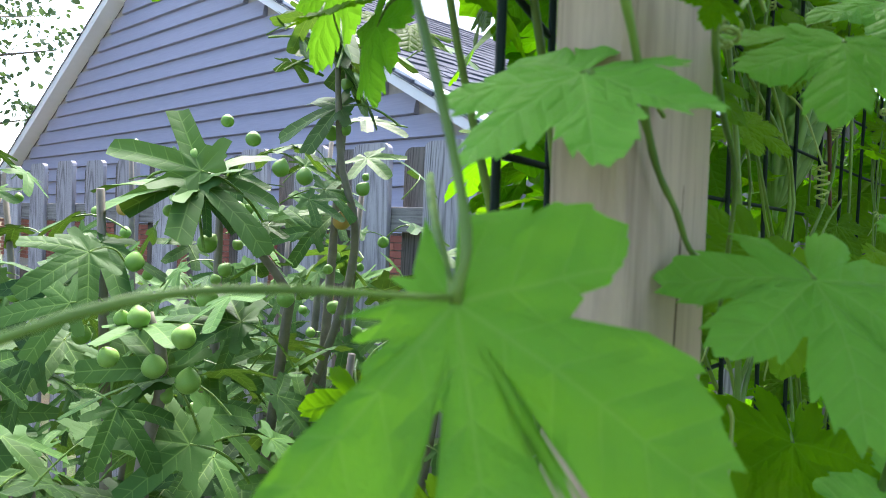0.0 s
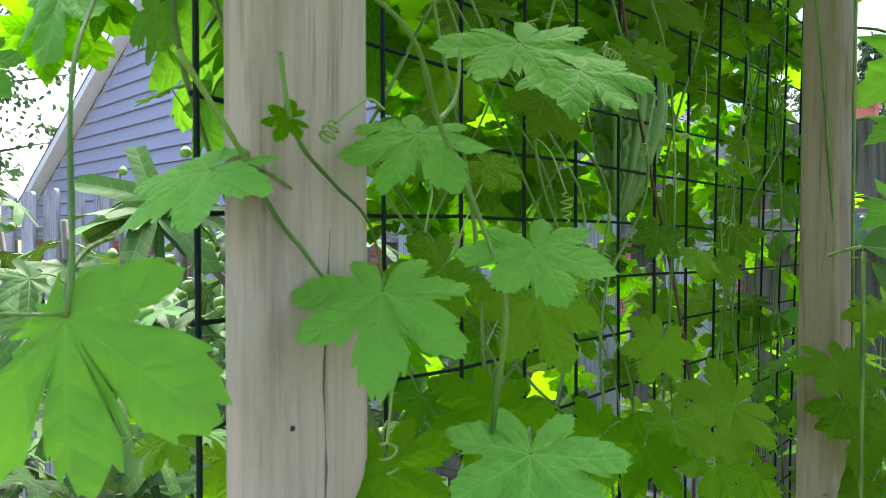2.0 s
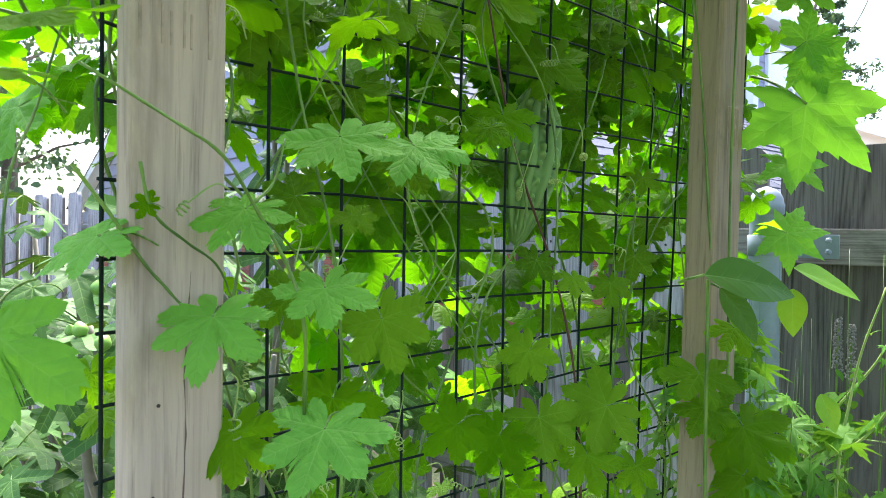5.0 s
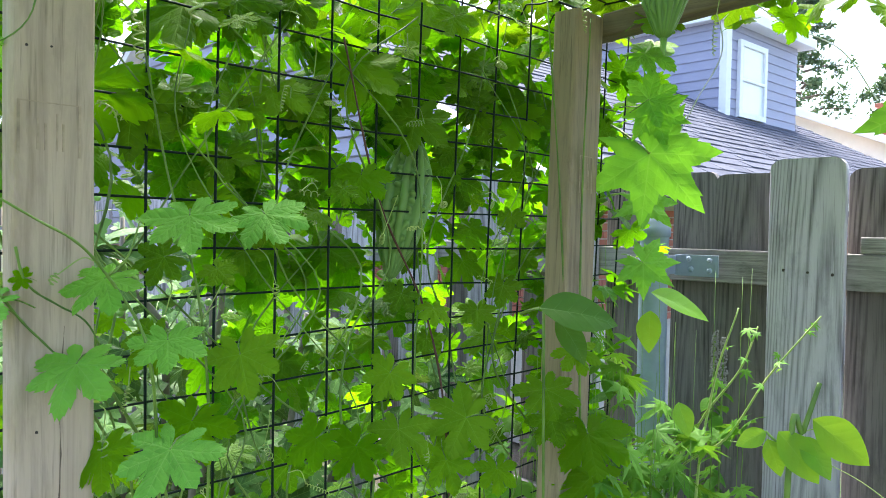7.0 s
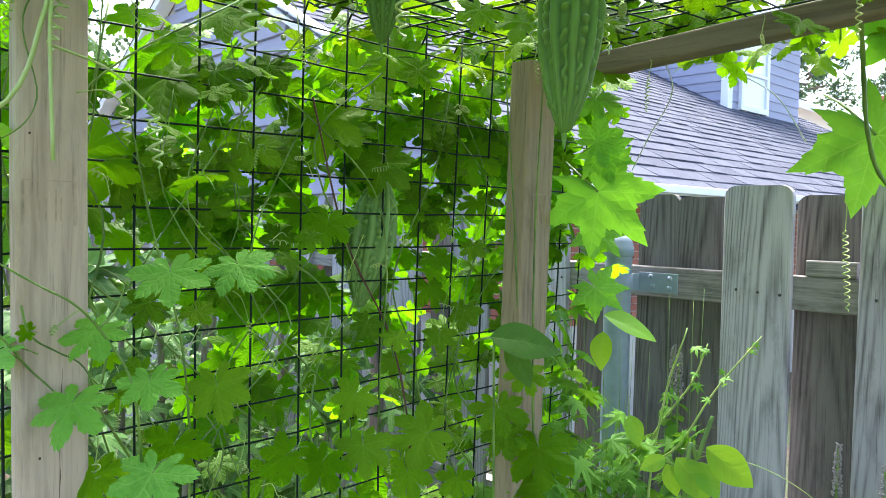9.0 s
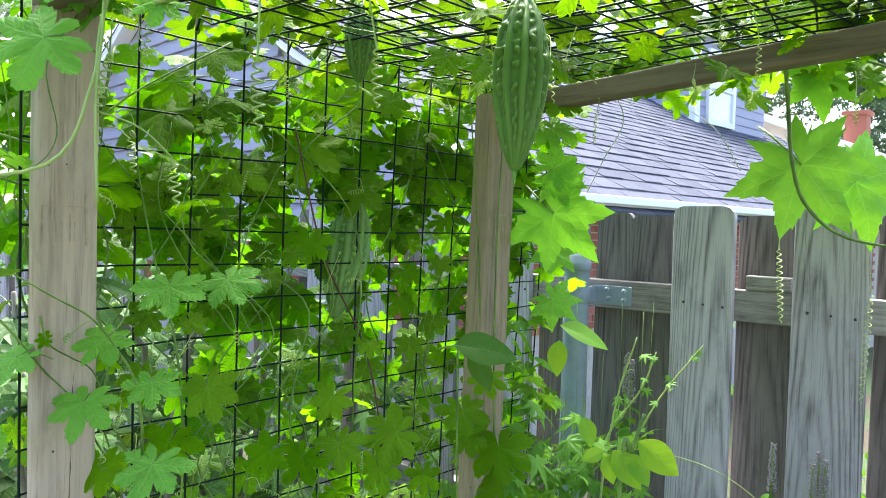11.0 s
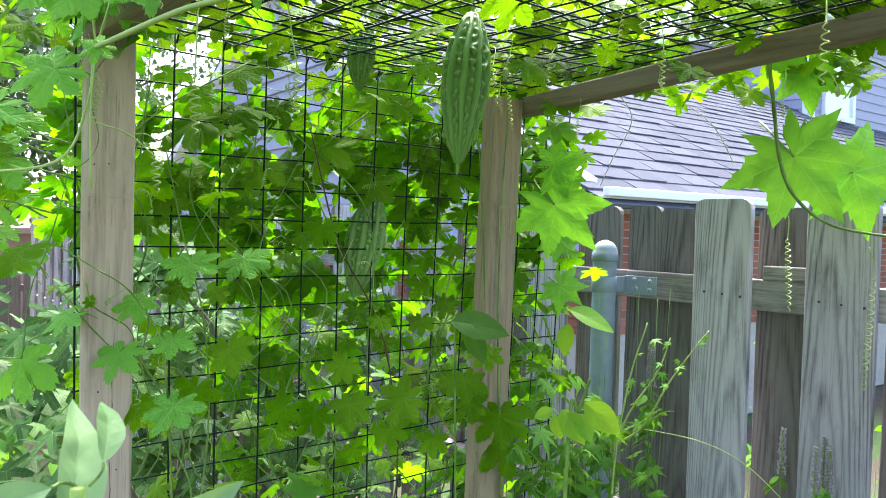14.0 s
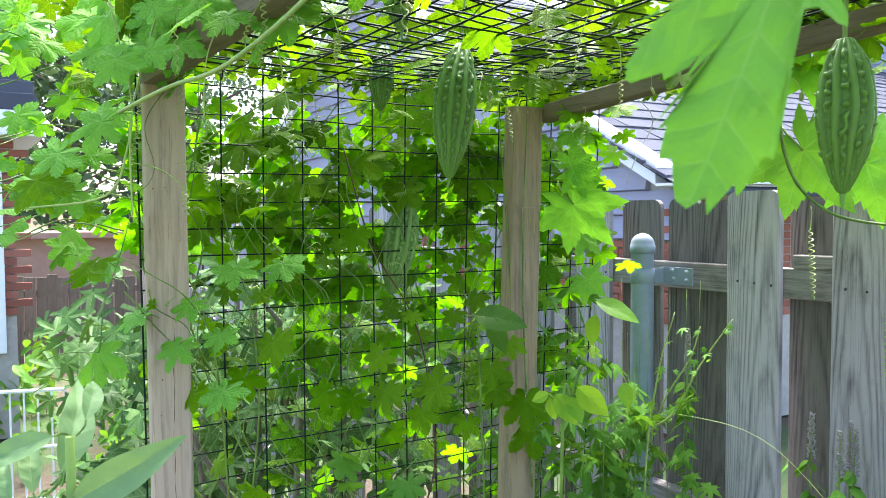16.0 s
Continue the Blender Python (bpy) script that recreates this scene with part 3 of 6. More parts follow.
beam_a = timber("arbour_beam", -0.148, -0.113, -1.75, -0.045, 1.999, 2.047, BEAM_WOOD, "brown weathered roof beam half hidden in leaves", "beam", along=1)
bm = bmesh.new()
add_box(bm, 0.6455, 0.690, -0.1175, -0.088, 1.985, 2.012, 0.002)
part("end_block", bm, BEAM_WOOD, post_b)
# far ends stand on posts behind the walk
timber("arbour_post", 0.640, 0.705, -1.80, -1.752, 0.0, 2.14, POST_WOOD, "plain tan wooden corner post of the arbour", "post")
timber("arbour_post", -0.163, -0.098, -1.80, -1.766, 0.0, 2.012, POST_WOOD, "plain tan wooden corner post of the arbour", "post")


# ---- green wire mesh: upright panel and roof ----
W, S, Z0 = 0.0762, 0.0508, 1.61
panel = thing("wire_mesh_panel", "dark green coated wire mesh standing upright between posts", "wire mesh", (0.3, 0, 0.05))
rng = random.Random(11)


def bow(x, z):
    tied = min(1.0, max(0.0, (-0.06 - x) / 0.08))  # tied to the back of the post
    return (0.006 * math.sin(x * 5 + 1) + 0.004 * math.sin(z * 4.2 + x * 3)) * (1 - tied) - 0.022 * tied * tied


for k in range(-2, 13):
    x = k * W if k > -2 else -0.150
    bm = bmesh.new()
    lean = 0.012 * (k / 12) ** 2
    pts = [(x + 0.003 * math.sin(z * 3 + k) + lean * (z - Z0) * 4, bow(x, z), z) for z in (0.06 + i * 0.1 for i in range(21))]
    tube(bm, pts, 0.0016, 5)
    part("wire", bm, WIRE, panel, smooth=True)
for k in range(-30, 10):
    z = Z0 + k * S
    if z < 0.08:
        continue
    bm = bmesh.new()
    pts = [(x, bow(x, z) + 0.0022, z + 0.002 * math.sin(x * 7 + k) + 0.0015 * rng.uniform(-1, 1)) for x in [-0.151] + [j * 0.0762 for j in range(-1, 13)]]
    tube(bm, pts, 0.0014, 5)
    part("wire", bm, WIRE, panel, smooth=True)
roof_mesh = thing("wire_mesh_roof", "dark green coated wire mesh laid over the beams", "wire mesh", (0.27, -0.8, 2.05))


def sag(x, y):
    u = (x + 0.13) / 0.80
    climb = 0.055 * max(0.0, -0.15 - y) * min(1, max(0, u))
    return 2.042 + climb - 0.012 * math.sin(math.pi * min(1, max(0, u))) + 0.004 * math.sin(y * 6 + x * 4)


for k in range(-2, 12):
    x = k * W
    bm = bmesh.new()
    pts = [(x, 0.004, 2.03), (x, -0.006, 2.045)] + [(x + 0.003 * math.sin(y * 5 + k), y, sag(x, y)) for y in (-0.03 - i * 0.1 for i in range(18))]
    tube(bm, pts, 0.0016, 5)
    part("wire", bm, WIRE, roof_mesh, smooth=True)
for k in range(1, 34):
    y = -k * S
    bm = bmesh.new()
    pts = [(x, y + 0.003 * math.sin(x * 6 + k), sag(x, y) + 0.0022) for x in (j * 0.0762 for j in range(-2, 12))]
    tube(bm, pts, 0.0014, 5)
    part("wire", bm, WIRE, roof_mesh, smooth=True)


# an overlapping sheet laid askew
skew = Matrix.Translation((0.26, -0.75, 0.007)) @ Matrix.Rotation(radians(13), 4, "Z") @ Matrix.Translation((-0.26, 0.75, 0.0))
for k in range(-1, 10):
    x = k * W + 0.03
    bm = bmesh.new()
    pts = [skew @ Vector((x + 0.004 * math.sin(y * 4 + k), y, sag(x, y) + 0.004 * math.sin(y * 9 + x * 7))) for y in (-0.16 - i * 0.1 for i in range(13))]
    tube(bm, pts, 0.0014, 5)
    part("wire", bm, WIRE, roof_mesh, smooth=True)
for k in range(3, 28):
    y = -k * S
    bm = bmesh.new()
    pts = [skew @ Vector((x, y + 0.003 * math.sin(x * 6 + k), sag(x, y) + 0.002 + 0.004 * math.sin(y * 9 + x * 7))) for x in (j * 0.0762 + 0.03 for j in range(-1, 10))]
    tube(bm, pts, 0.0014, 5)
    part("wire", bm, WIRE, roof_mesh, smooth=True)


# ---- bitter gourd vine ----
def vine_stem(parent, pts, radius, material=STEM, steps=6, name="stem"):
    bm = bmesh.new()
    p = spline(pts, steps)
    tube(bm, p, [radius * (1 - 0.45 * i / len(p)) * (1 + 0.12 * math.sin(i * 1.7)) for i in range(len(p))], 6)
    return part(name, bm, material, parent, smooth=True)


def tendril(parent, a, mid, b, turns, radius, thick=0.0007):
    """Runs from a to mid, then coils to b."""
    bm = bmesh.new()
    run = spline([a, (Vector(a) + Vector(mid)) / 2 + Vector((0.004, 0, 0.008)), mid], 5)
    tube(bm, run + coil(mid, b, turns, radius), thick, 4)
    return part("tendril", bm, TENDRIL, parent, smooth=True)


vine = thing("bitter_gourd_vine", "bitter gourd vine with lobed leaves climbing the wire mesh", "vine", (0.3, 0.0, 0.0), kind="")
rng = random.Random(21)


def hero(x, y, z, size, facing, spin, k, young=False, droop=1.0):
    """One leaf of the vine by its stalk end, reach, facing and turn; young takes the copies coloured as brightly lit.
    """
    piece("leaf", (LIT_LEAVES if young else GOURD_LEAVES)[k], leaf_pose((x, y, z), facing, droop, spin, size), vine)


# by the left-hand post
hero(-0.225, -0.067, 1.570, 0.060, (-0.66, -0.56, 0.35), 9, 8, True)
hero(-0.112, -0.101, 1.574, 0.044, (-0.475, -0.39, 0.787), 0, 1, True)
hero(-0.053, -0.137, 1.592, 0.038, (-0.46, -0.40, 0.79), 18, 2, True)
hero(-0.047, -0.131, 1.498, 0.050, (-0.45, -0.42, 0.79), -10, 3, True)
hero(-0.090, -0.101, 1.642, 0.040, (-0.45, -0.40, 0.80), -20, 4, True)
hero(-0.166, -0.058, 1.623, 0.041, (-0.54, -0.17, 0.82), -34, 5, True)
hero(-0.015, -0.102, 1.696, 0.050, (-0.45, -0.42, 0.79), 15, 6, True)
hero(0.075, -0.085, 1.700, 0.048, (-0.45, -0.42, 0.79), 30, 0, True)
hero(-0.020, 0.180, 1.745, 0.075, (-0.4, 0.7, 0.3), 0, 2, True)
hero(-0.045, 0.130, 1.690, 0.045, (-0.4, 0.7, 0.3), -25, 4, True)
hero(-0.191, 0.123, 1.690, 0.030, (-0.5, -0.6, 0.3), -10, 6, True)
hero(-0.110, 0.080, 1.730, 0.040, (-0.5, 0.6, 0.3), 40, 5, True)
hero(-0.146, -0.083, 1.643, 0.012, (-0.5, -0.7, 0.5), -80, 2, droop=0.9)
# on the face of the mesh
hero(0.031, 0.026, 1.825, 0.054, (-0.47, -0.42, 0.63), -85, 0)
hero(-0.011, 0.020, 1.807, 0.059, (-0.66, -0.68, 0.37), 0, 5)
hero(0.055, 0.018, 1.914, 0.042, (-0.56, -0.53, 0.31), 20, 3)
hero(0.151, 0.018, 1.848, 0.049, (-0.45, -0.58, 0.64), 60, 1)
hero(0.044, 0.014, 1.817, 0.037, (-0.71, -0.70, 0.69), 10, 3)
hero(0.015, 0.030, 1.794, 0.041, (-0.69, -0.65, 0.44), 5, 3)
hero(0.094, 0.018, 1.765, 0.039, (-0.68, -0.42, 0.61), 20, 6)
hero(0.079, 0.022, 1.718, 0.042, (-0.69, -0.66, 0.33), -20, 4)
hero(0.107, -0.040, 1.694, 0.037, (-0.54, -0.49, 0.33), 30, 5)
hero(0.123, 0.020, 1.822, 0.036, (-0.64, -0.56, 0.62), -10, 0)
hero(0.245, 0.018, 1.760, 0.047, (-0.42, -0.59, 0.48), -40, 6)
hero(0.199, 0.014, 1.730, 0.033, (-0.75, -0.69, 0.38), -20, 3)
hero(0.304, 0.018, 1.893, 0.066, (-0.46, -0.56, 0.53), -20, 4)
hero(0.372, 0.020, 1.936, 0.030, (-0.49, -0.46, 0.69), 60, 0)
hero(0.377, 0.006, 1.839, 0.062, (-0.68, -0.55, 0.46), -5, 2)
hero(0.463, 0.014, 1.807, 0.036, (-0.56, -0.61, 0.44), -80, 2)
hero(0.412, 0.030, 1.893, 0.040, (-0.50, -0.61, 0.52), 30, 0)
hero(0.645, 0.018, 1.900, 0.078, (-0.43, -0.69, 0.63), -10, 5)
hero(0.241, -0.040, 1.751, 0.043, (-0.60, -0.68, 0.71), -5, 0)
hero(0.564, -0.020, 1.710, 0.030, (-0.68, -0.41, 0.55), 0, 2)
hero(0.540, 0.014, 1.842, 0.033, (-0.71, -0.57, 0.37), 20, 6)
hero(0.524, 0.014, 1.921, 0.038, (-0.40, -0.44, 0.74), -80, 7)
hero(0.426, 0.030, 2.008, 0.079, (-0.64, -0.62, 0.51), -75, 2)
hero(-0.025, -0.060, 1.581, 0.033, (-0.46, -0.54, 0.38), -40, 7)
hero(0.065, -0.060, 1.557, 0.048, (-0.69, -0.55, 0.53), 20, 5)
hero(0.007, -0.070, 1.501, 0.046, (-0.47, -0.59, 0.56), -20, 0)
hero(-0.078, -0.070, 1.489, 0.037, (-0.62, -0.49, 0.43), 10, 7)
hero(0.056, -0.030, 1.643, 0.026, (-0.41, -0.49, 0.73), 40, 5)
hero(-0.002, -0.030, 1.656, 0.034, (-0.55, -0.70, 0.55), -70, 4)
hero(0.171, -0.050, 1.449, 0.041, (-0.65, -0.61, 0.53), -50, 5)
hero(0.487, -0.020, 1.571, 0.035, (-0.52, -0.48, 0.67), 0, 5)
hero(0.547, -0.020, 1.604, 0.037, (-0.69, -0.44, 0.50), -10, 5)
hero(0.294, -0.040, 1.506, 0.040, (-0.57, -0.54, 0.37), -30, 5)
hero(0.420, -0.060, 1.431, 0.062, (-0.58, -0.49, 0.62), -70, 6)
hero(0.222, -0.060, 1.432, 0.046, (-0.48, -0.53, 0.60), -30, 6)
hero(0.301, -0.050, 1.435, 0.047, (-0.56, -0.44, 0.42), 10, 0)
hero(0.331, -0.020, 1.602, 0.030, (-0.54, -0.51, 0.38), -20, 2)
hero(0.423, 0.020, 1.530, 0.030, (-0.74, -0.56, 0.40), 0, 0)
hero(0.506, -0.140, 1.430, 0.042, (-0.71, -0.41, 0.52), 20, 0)
hero(0.381, -0.060, 1.381, 0.045, (-0.63, -0.50, 0.33), 20, 3)
hero(0.491, -0.060, 1.345, 0.040, (-0.43, -0.70, 0.48), 0, 4)
hero(-0.015, 0.020, 1.540, 0.017, (-0.45, -0.49, 0.55), 10, 0)
hero(0.279, 0.030, 1.513, 0.030, (-0.64, -0.61, 0.53), -30, 4)
hero(0.188, 0.040, 1.522, 0.033, (-0.46, -0.57, 0.67), 50, 5)
hero(0.336, 0.014, 1.973, 0.050, (-0.62, -0.56, 0.39), -40, 2)
hero(0.425, -0.020, 1.983, 0.038, (-0.44, -0.70, 0.35), 30, 2)
hero(0.110, 0.014, 2.008, 0.049, (-0.55, -0.57, 0.74), 60, 7)
hero(0.045, 0.026, 1.919, 0.083, (-0.62, -0.41, 0.71), -90, 4)
hero(0.029, -0.030, 1.950, 0.045, (-0.66, -0.69, 0.73), -80, 4)
hero(0.103, 0.014, 1.935, 0.055, (-0.58, -0.66, 0.58), 0, 7)
hero(0.181, 0.014, 1.955, 0.046, (-0.70, -0.58, 0.52), -10, 4)
hero(0.197, 0.018, 1.845, 0.050, (-0.74, -0.55, 0.68), -60, 4)
hero(0.274, 0.014, 1.900, 0.071, (-0.58, -0.51, 0.57), 0, 1)
hero(0.596, 0.022, 1.872, 0.071, (-0.65, -0.49, 0.58), 10, 0)
hero(-0.051, 0.026, 1.821, 0.068, (-0.49, -0.52, 0.32), 70, 4)
hero(0.497, 0.022, 2.080, 0.051, (-0.71, -0.49, 0.39), 20, 6)
hero(0.011, 0.050, 1.994, 0.041, (-0.55, -0.49, 0.58), -30, 7)
hero(0.228, 0.030, 2.079, 0.044, (-0.58, -0.50, 0.62), 0, 4)
hero(0.500, -0.135, 1.470, 0.052, (-0.5, -0.42, 0.68), 15, 2)
hero(0.571, -0.160, 1.400, 0.070, (-0.5, -0.36, 0.7), 10, 0)
hero(0.525, -0.165, 1.525, 0.040, (-0.5, -0.42, 0.68), 20, 4)
hero(0.600, -0.150, 1.330, 0.070, (-0.5, -0.36, 0.7), -40, 6)
# leaves past the right-hand post, their backlit glow helped by the brighter leaf colour
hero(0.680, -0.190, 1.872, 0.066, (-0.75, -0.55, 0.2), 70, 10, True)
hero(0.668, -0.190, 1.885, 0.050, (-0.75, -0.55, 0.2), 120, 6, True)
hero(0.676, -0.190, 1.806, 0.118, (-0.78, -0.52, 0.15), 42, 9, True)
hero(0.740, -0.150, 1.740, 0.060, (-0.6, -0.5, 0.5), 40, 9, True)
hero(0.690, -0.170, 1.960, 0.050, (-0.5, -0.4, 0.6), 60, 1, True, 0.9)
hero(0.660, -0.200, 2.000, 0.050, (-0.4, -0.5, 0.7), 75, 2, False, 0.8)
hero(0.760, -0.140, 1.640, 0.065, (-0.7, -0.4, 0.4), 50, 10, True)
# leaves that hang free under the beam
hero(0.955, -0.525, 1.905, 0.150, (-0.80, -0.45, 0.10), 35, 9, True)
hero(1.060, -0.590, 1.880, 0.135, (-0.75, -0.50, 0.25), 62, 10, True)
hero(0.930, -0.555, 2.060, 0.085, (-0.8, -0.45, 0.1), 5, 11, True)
hero(-0.235, -1.231, 1.853, 0.069, (-0.75, -0.55, 0.35), -20, 12)
count = 0
while count < 150:
    x, z = rng.uniform(-0.14, 0.80), rng.triangular(1.0, 2.08, 1.92)
    front = rng.random() < (0.34 if z > 1.93 else 0.14)
    if 1.58 < z < 1.78 and rng.random() < 0.35:
        continue
    y = rng.uniform(-0.07, -0.012) if front else rng.uniform(0.012, 0.14)
    if front and -0.17 < x < -0.06 and rng.random() < 0.85:
        continue
    if x < 0.0 and z < 1.75 and rng.random() < 0.35:
        continue
    if z < 1.55 and rng.random() < 0.25:
        continue
    if 0.20 < x < 0.42 and 1.60 < z < 1.86 and front:
        continue
    size = rng.uniform(0.022, 0.047)
    face = (rng.uniform(-0.9, 0.4), rng.uniform(-0.8, 0.25), rng.uniform(0.35, 1.0))
    piece("leaf", rng.choice(GOURD_LEAVES[:8]), leaf_pose((x, y, z), face, rng.uniform(0.7, 1), rng.uniform(-70, 70), size), vine)
    count += 1


def leaf_mass(name, parent, spots, material, kind, label="", n=44, rings=2):
    """Many leaves joined into one part: spots are (place, facing, droop, spin, size)."""
    bm = bmesh.new()
    bm.loops.layers.uv.new("UVMap")
    r = random.Random(len(spots))
    for p, face, droop, spin, size in spots:
        m = leaf_pose(p, face, droop, spin, size)
        if kind == "gourd":
            blade(bm, gourd_outline(r, n), 1.0, rings, m, r.uniform(0.05, 0.25), r.uniform(-0.1, 0.03), 0.05, r, GOURD_LOBES)
        elif kind == "cut":
            blade(bm, cut_outline(r), 1.0, rings, m, r.uniform(0.1, 0.35), r.uniform(-0.1, 0.05), 0.05, r, GOURD_LOBES)
        elif kind == "fig":
            blade(bm, fig_outline(r, n), 1.0, rings, m, r.uniform(0.05, 0.3), r.uniform(0, 0.12), 0.03, r, FIG_LOBES)
        else:
            blade(bm, oval_outline(r, n, kind), 1.0, rings, m, r.uniform(0.05, 0.4), 0.08, 0.02, r, (0,), polar=False)
    ob = part(name, bm, material, parent, label)
    tagged(ob, kind="stuff")
    return ob


rng = random.Random(33)
spots = []
for k_leaf in range(820):
    x, z = rng.uniform(-0.16, 1.02), rng.triangular(0.9, 2.15, 1.78)
    y = rng.uniform(0.07, 0.25) if x < 0.7 else rng.uniform(-0.05, 0.22)
    if x < 0.15 and z < 1.72:
        continue
    if z < 1.6 and rng.random() < 0.3:
        continue
    if k_leaf > 660:  # a second, higher layer
        y, z = rng.uniform(0.03, 0.20), rng.uniform(1.74, 1.98)
    if k_leaf > 740:  # thick along the top of the mesh
        y, z = rng.uniform(0.02, 0.22), rng.uniform(1.88, 2.20)
    spots.append(((x, y, z), (rng.uniform(-0.8, 0.7), rng.uniform(-0.9, 0.9), rng.uniform(0.15, 0.9)), rng.uniform(0.6, 1), rng.uniform(-80, 80), rng.uniform(0.028, 0.058)))
leaf_mass("leaf_mass", vine, spots, LEAF_MANY, "gourd")
for k in range(26):
    x = rng.uniform(-0.1, 0.66)
    y = rng.choice((-0.012, 0.012))
    zz = rng.uniform(0.05, 0.9)
    pts = []
    while zz < 2.05:
        pts.append((x, y + rng.uniform(-0.012, 0.012), zz))
        zz += rng.uniform(0.10, 0.2)
        x = min(0.72, max(-0.14, x + rng.uniform(-0.17, 0.17)))
    if len(pts) > 3:
        vine_stem(vine, pts, rng.uniform(0.0012, 0.0024), RED_STEM if k == 5 else STEM)
# stems that the walk passes closely
vine_stem(vine, [(-0.03, -0.09, 1.30), (-0.046, -0.107, 1.486), (-0.062, -0.128, 1.564), (-0.068, -0.119, 1.602), (-0.094, -0.116, 1.645), (-0.122, -0.127, 1.672), (-0.150, -0.120, 1.690), (-0.19, -0.09, 1.72)], 0.0016)
vine_stem(vine, [(-0.094, -0.116, 1.645), (-0.075, -0.11, 1.66), (-0.06, -0.10, 1.69)], 0.0012)
vine_stem(vine, [(-0.225, -0.067, 1.570), (-0.222, -0.065, 1.59), (-0.206, -0.03, 1.66), (-0.178, 0.0, 1.72), (-0.15, 0.01, 1.85), (-0.17, 0.02, 2.02)], 0.0012)
vine_stem(vine, [(-0.185, -0.068, 1.665), (-0.160, -0.068, 1.633), (-0.140, -0.066, 1.606), (-0.128, -0.068, 1.592), (-0.115, -0.072, 1.577), (-0.112, -0.099, 1.574)], 0.0013)
vine_stem(vine, [(-0.166, -0.060, 1.623), (-0.150, -0.065, 1.617), (-0.140, -0.066, 1.606)], 0.0011)
vine_stem(vine, [(-0.152, -0.085, 1.668), (-0.146, -0.083, 1.645), (-0.136, -0.080, 1.632), (-0.116, -0.076, 1.619), (-0.09, -0.072, 1.60), (-0.065, -0.06, 1.55)], 0.0012)
vine_stem(vine, [(-0.30, -0.03, 1.560), (-0.27, -0.050, 1.572), (-0.225, -0.067, 1.571)], 0.0011)
vine_stem(vine, [(0.02, -0.03, 1.20), (0.045, -0.035, 1.42), (0.035, -0.035, 1.60), (0.0, -0.03, 1.74), (-0.03, -0.04, 1.86)], 0.0018)
vine_stem(vine, [(0.615, -0.128, 1.2), (0.592, -0.13, 1.5), (0.588, -0.13, 1.75), (0.60, -0.13, 2.0)], 0.0022)
vine_stem(vine, [(0.565, -0.10, 0.9), (0.57, -0.12, 1.4), (0.565, -0.11, 1.7), (0.56, -0.08, 2.03)], 0.0022)
vine_stem(vine, [(0.84, -0.525, 2.07), (0.87, -0.525, 1.98), (0.885, -0.53, 1.90), (0.91, -0.545, 1.835), (0.94, -0.59, 1.785), (0.97, -0.66, 1.765), (1.0, -0.78, 1.757), (1.05, -1.0, 1.75)], 0.0038, steps=8)
vine_stem(vine, [(0.70, -0.30, 2.055), (0.82, -0.45, 2.075), (0.93, -0.60, 2.08), (0.955, -0.70, 2.03), (0.96, -0.755, 1.955), (0.95, -0.768, 1.88), (0.95, -0.80, 1.852), (0.96, -0.87, 1.87), (0.97, -1.0, 1.89)], 0.0022, steps=8)
vine_stem(vine, [(-0.11, -0.07, 2.0), (-0.155, -0.10, 1.93), (-0.14, -0.09, 1.86), (-0.17, -0.09, 1.82), (-0.24, -0.09, 1.80)], 0.0009)
tendril(vine, (-0.088, -0.078, 1.655), (-0.118, -0.078, 1.645), (-0.124, -0.078, 1.637), 3, 0.0035)
tendril(vine, (-0.08, -0.07, 1.53), (-0.078, -0.07, 1.50), (-0.070, -0.068, 1.465), 5, 0.005)
tendril(vine, (0.005, -0.02, 1.60), (0.01, -0.02, 1.63), (0.014, -0.02, 1.65), 4, 0.004)
tendril(vine, (1.13, -0.44, 1.80), (1.13, -0.44, 1.75), (1.13, -0.45, 1.60), 12, 0.006, 0.0011)
tendril(vine, (1.13, -0.60, 1.74), (1.13, -0.61, 1.68), (1.13, -0.60, 1.46), 16, 0.006, 0.0010)
tendril(vine, (-0.105, -0.09, 1.87), (-0.06, -0.09, 1.865), (-0.055, -0.09, 1.825), 5, 0.005, 0.0009)
for k in range(60):
    p = Vector((rng.uniform(-0.12, 0.66), rng.uniform(-0.06, 0.03), rng.uniform(1.25, 2.03)))
    q = p + Vector((rng.uniform(-0.05, 0.05), rng.uniform(-0.02, 0.02), rng.uniform(-0.06, 0.03)))
    tendril(vine, p, q, q + Vector((rng.uniform(-0.03, 0.03), rng.uniform(-0.01, 0.01), rng.uniform(-0.03, 0.01))), rng.randint(3, 8), rng.uniform(0.002, 0.0045), 0.0006)

roof_vine = thing("bitter_gourd_vine", "bright leafy gourd vine spread over the mesh roof", "vine", (0.3, -0.6, 2.06))
rng = random.Random(55)
spots = []
for _ in range(980):
    x, y = rng.uniform(-0.25, 0.95), rng.uniform(-1.5, 0.30)
    if rng.random() < 0.25:
        x = rng.uniform(0.6, 1.0)
    z = sag(x, y) + rng.uniform(0.01, 0.16)
    spots.append(((x, y, z), (rng.uniform(-0.7, 0.7), rng.uniform(-0.7, 0.7), rng.uniform(0.5, 1)), rng.uniform(0.3, 1), rng.uniform(-180, 180), rng.uniform(0.026, 0.055)))
leaf_mass("leaf_mass", roof_vine, spots, LEAF_ROOF, "gourd")
n = 0
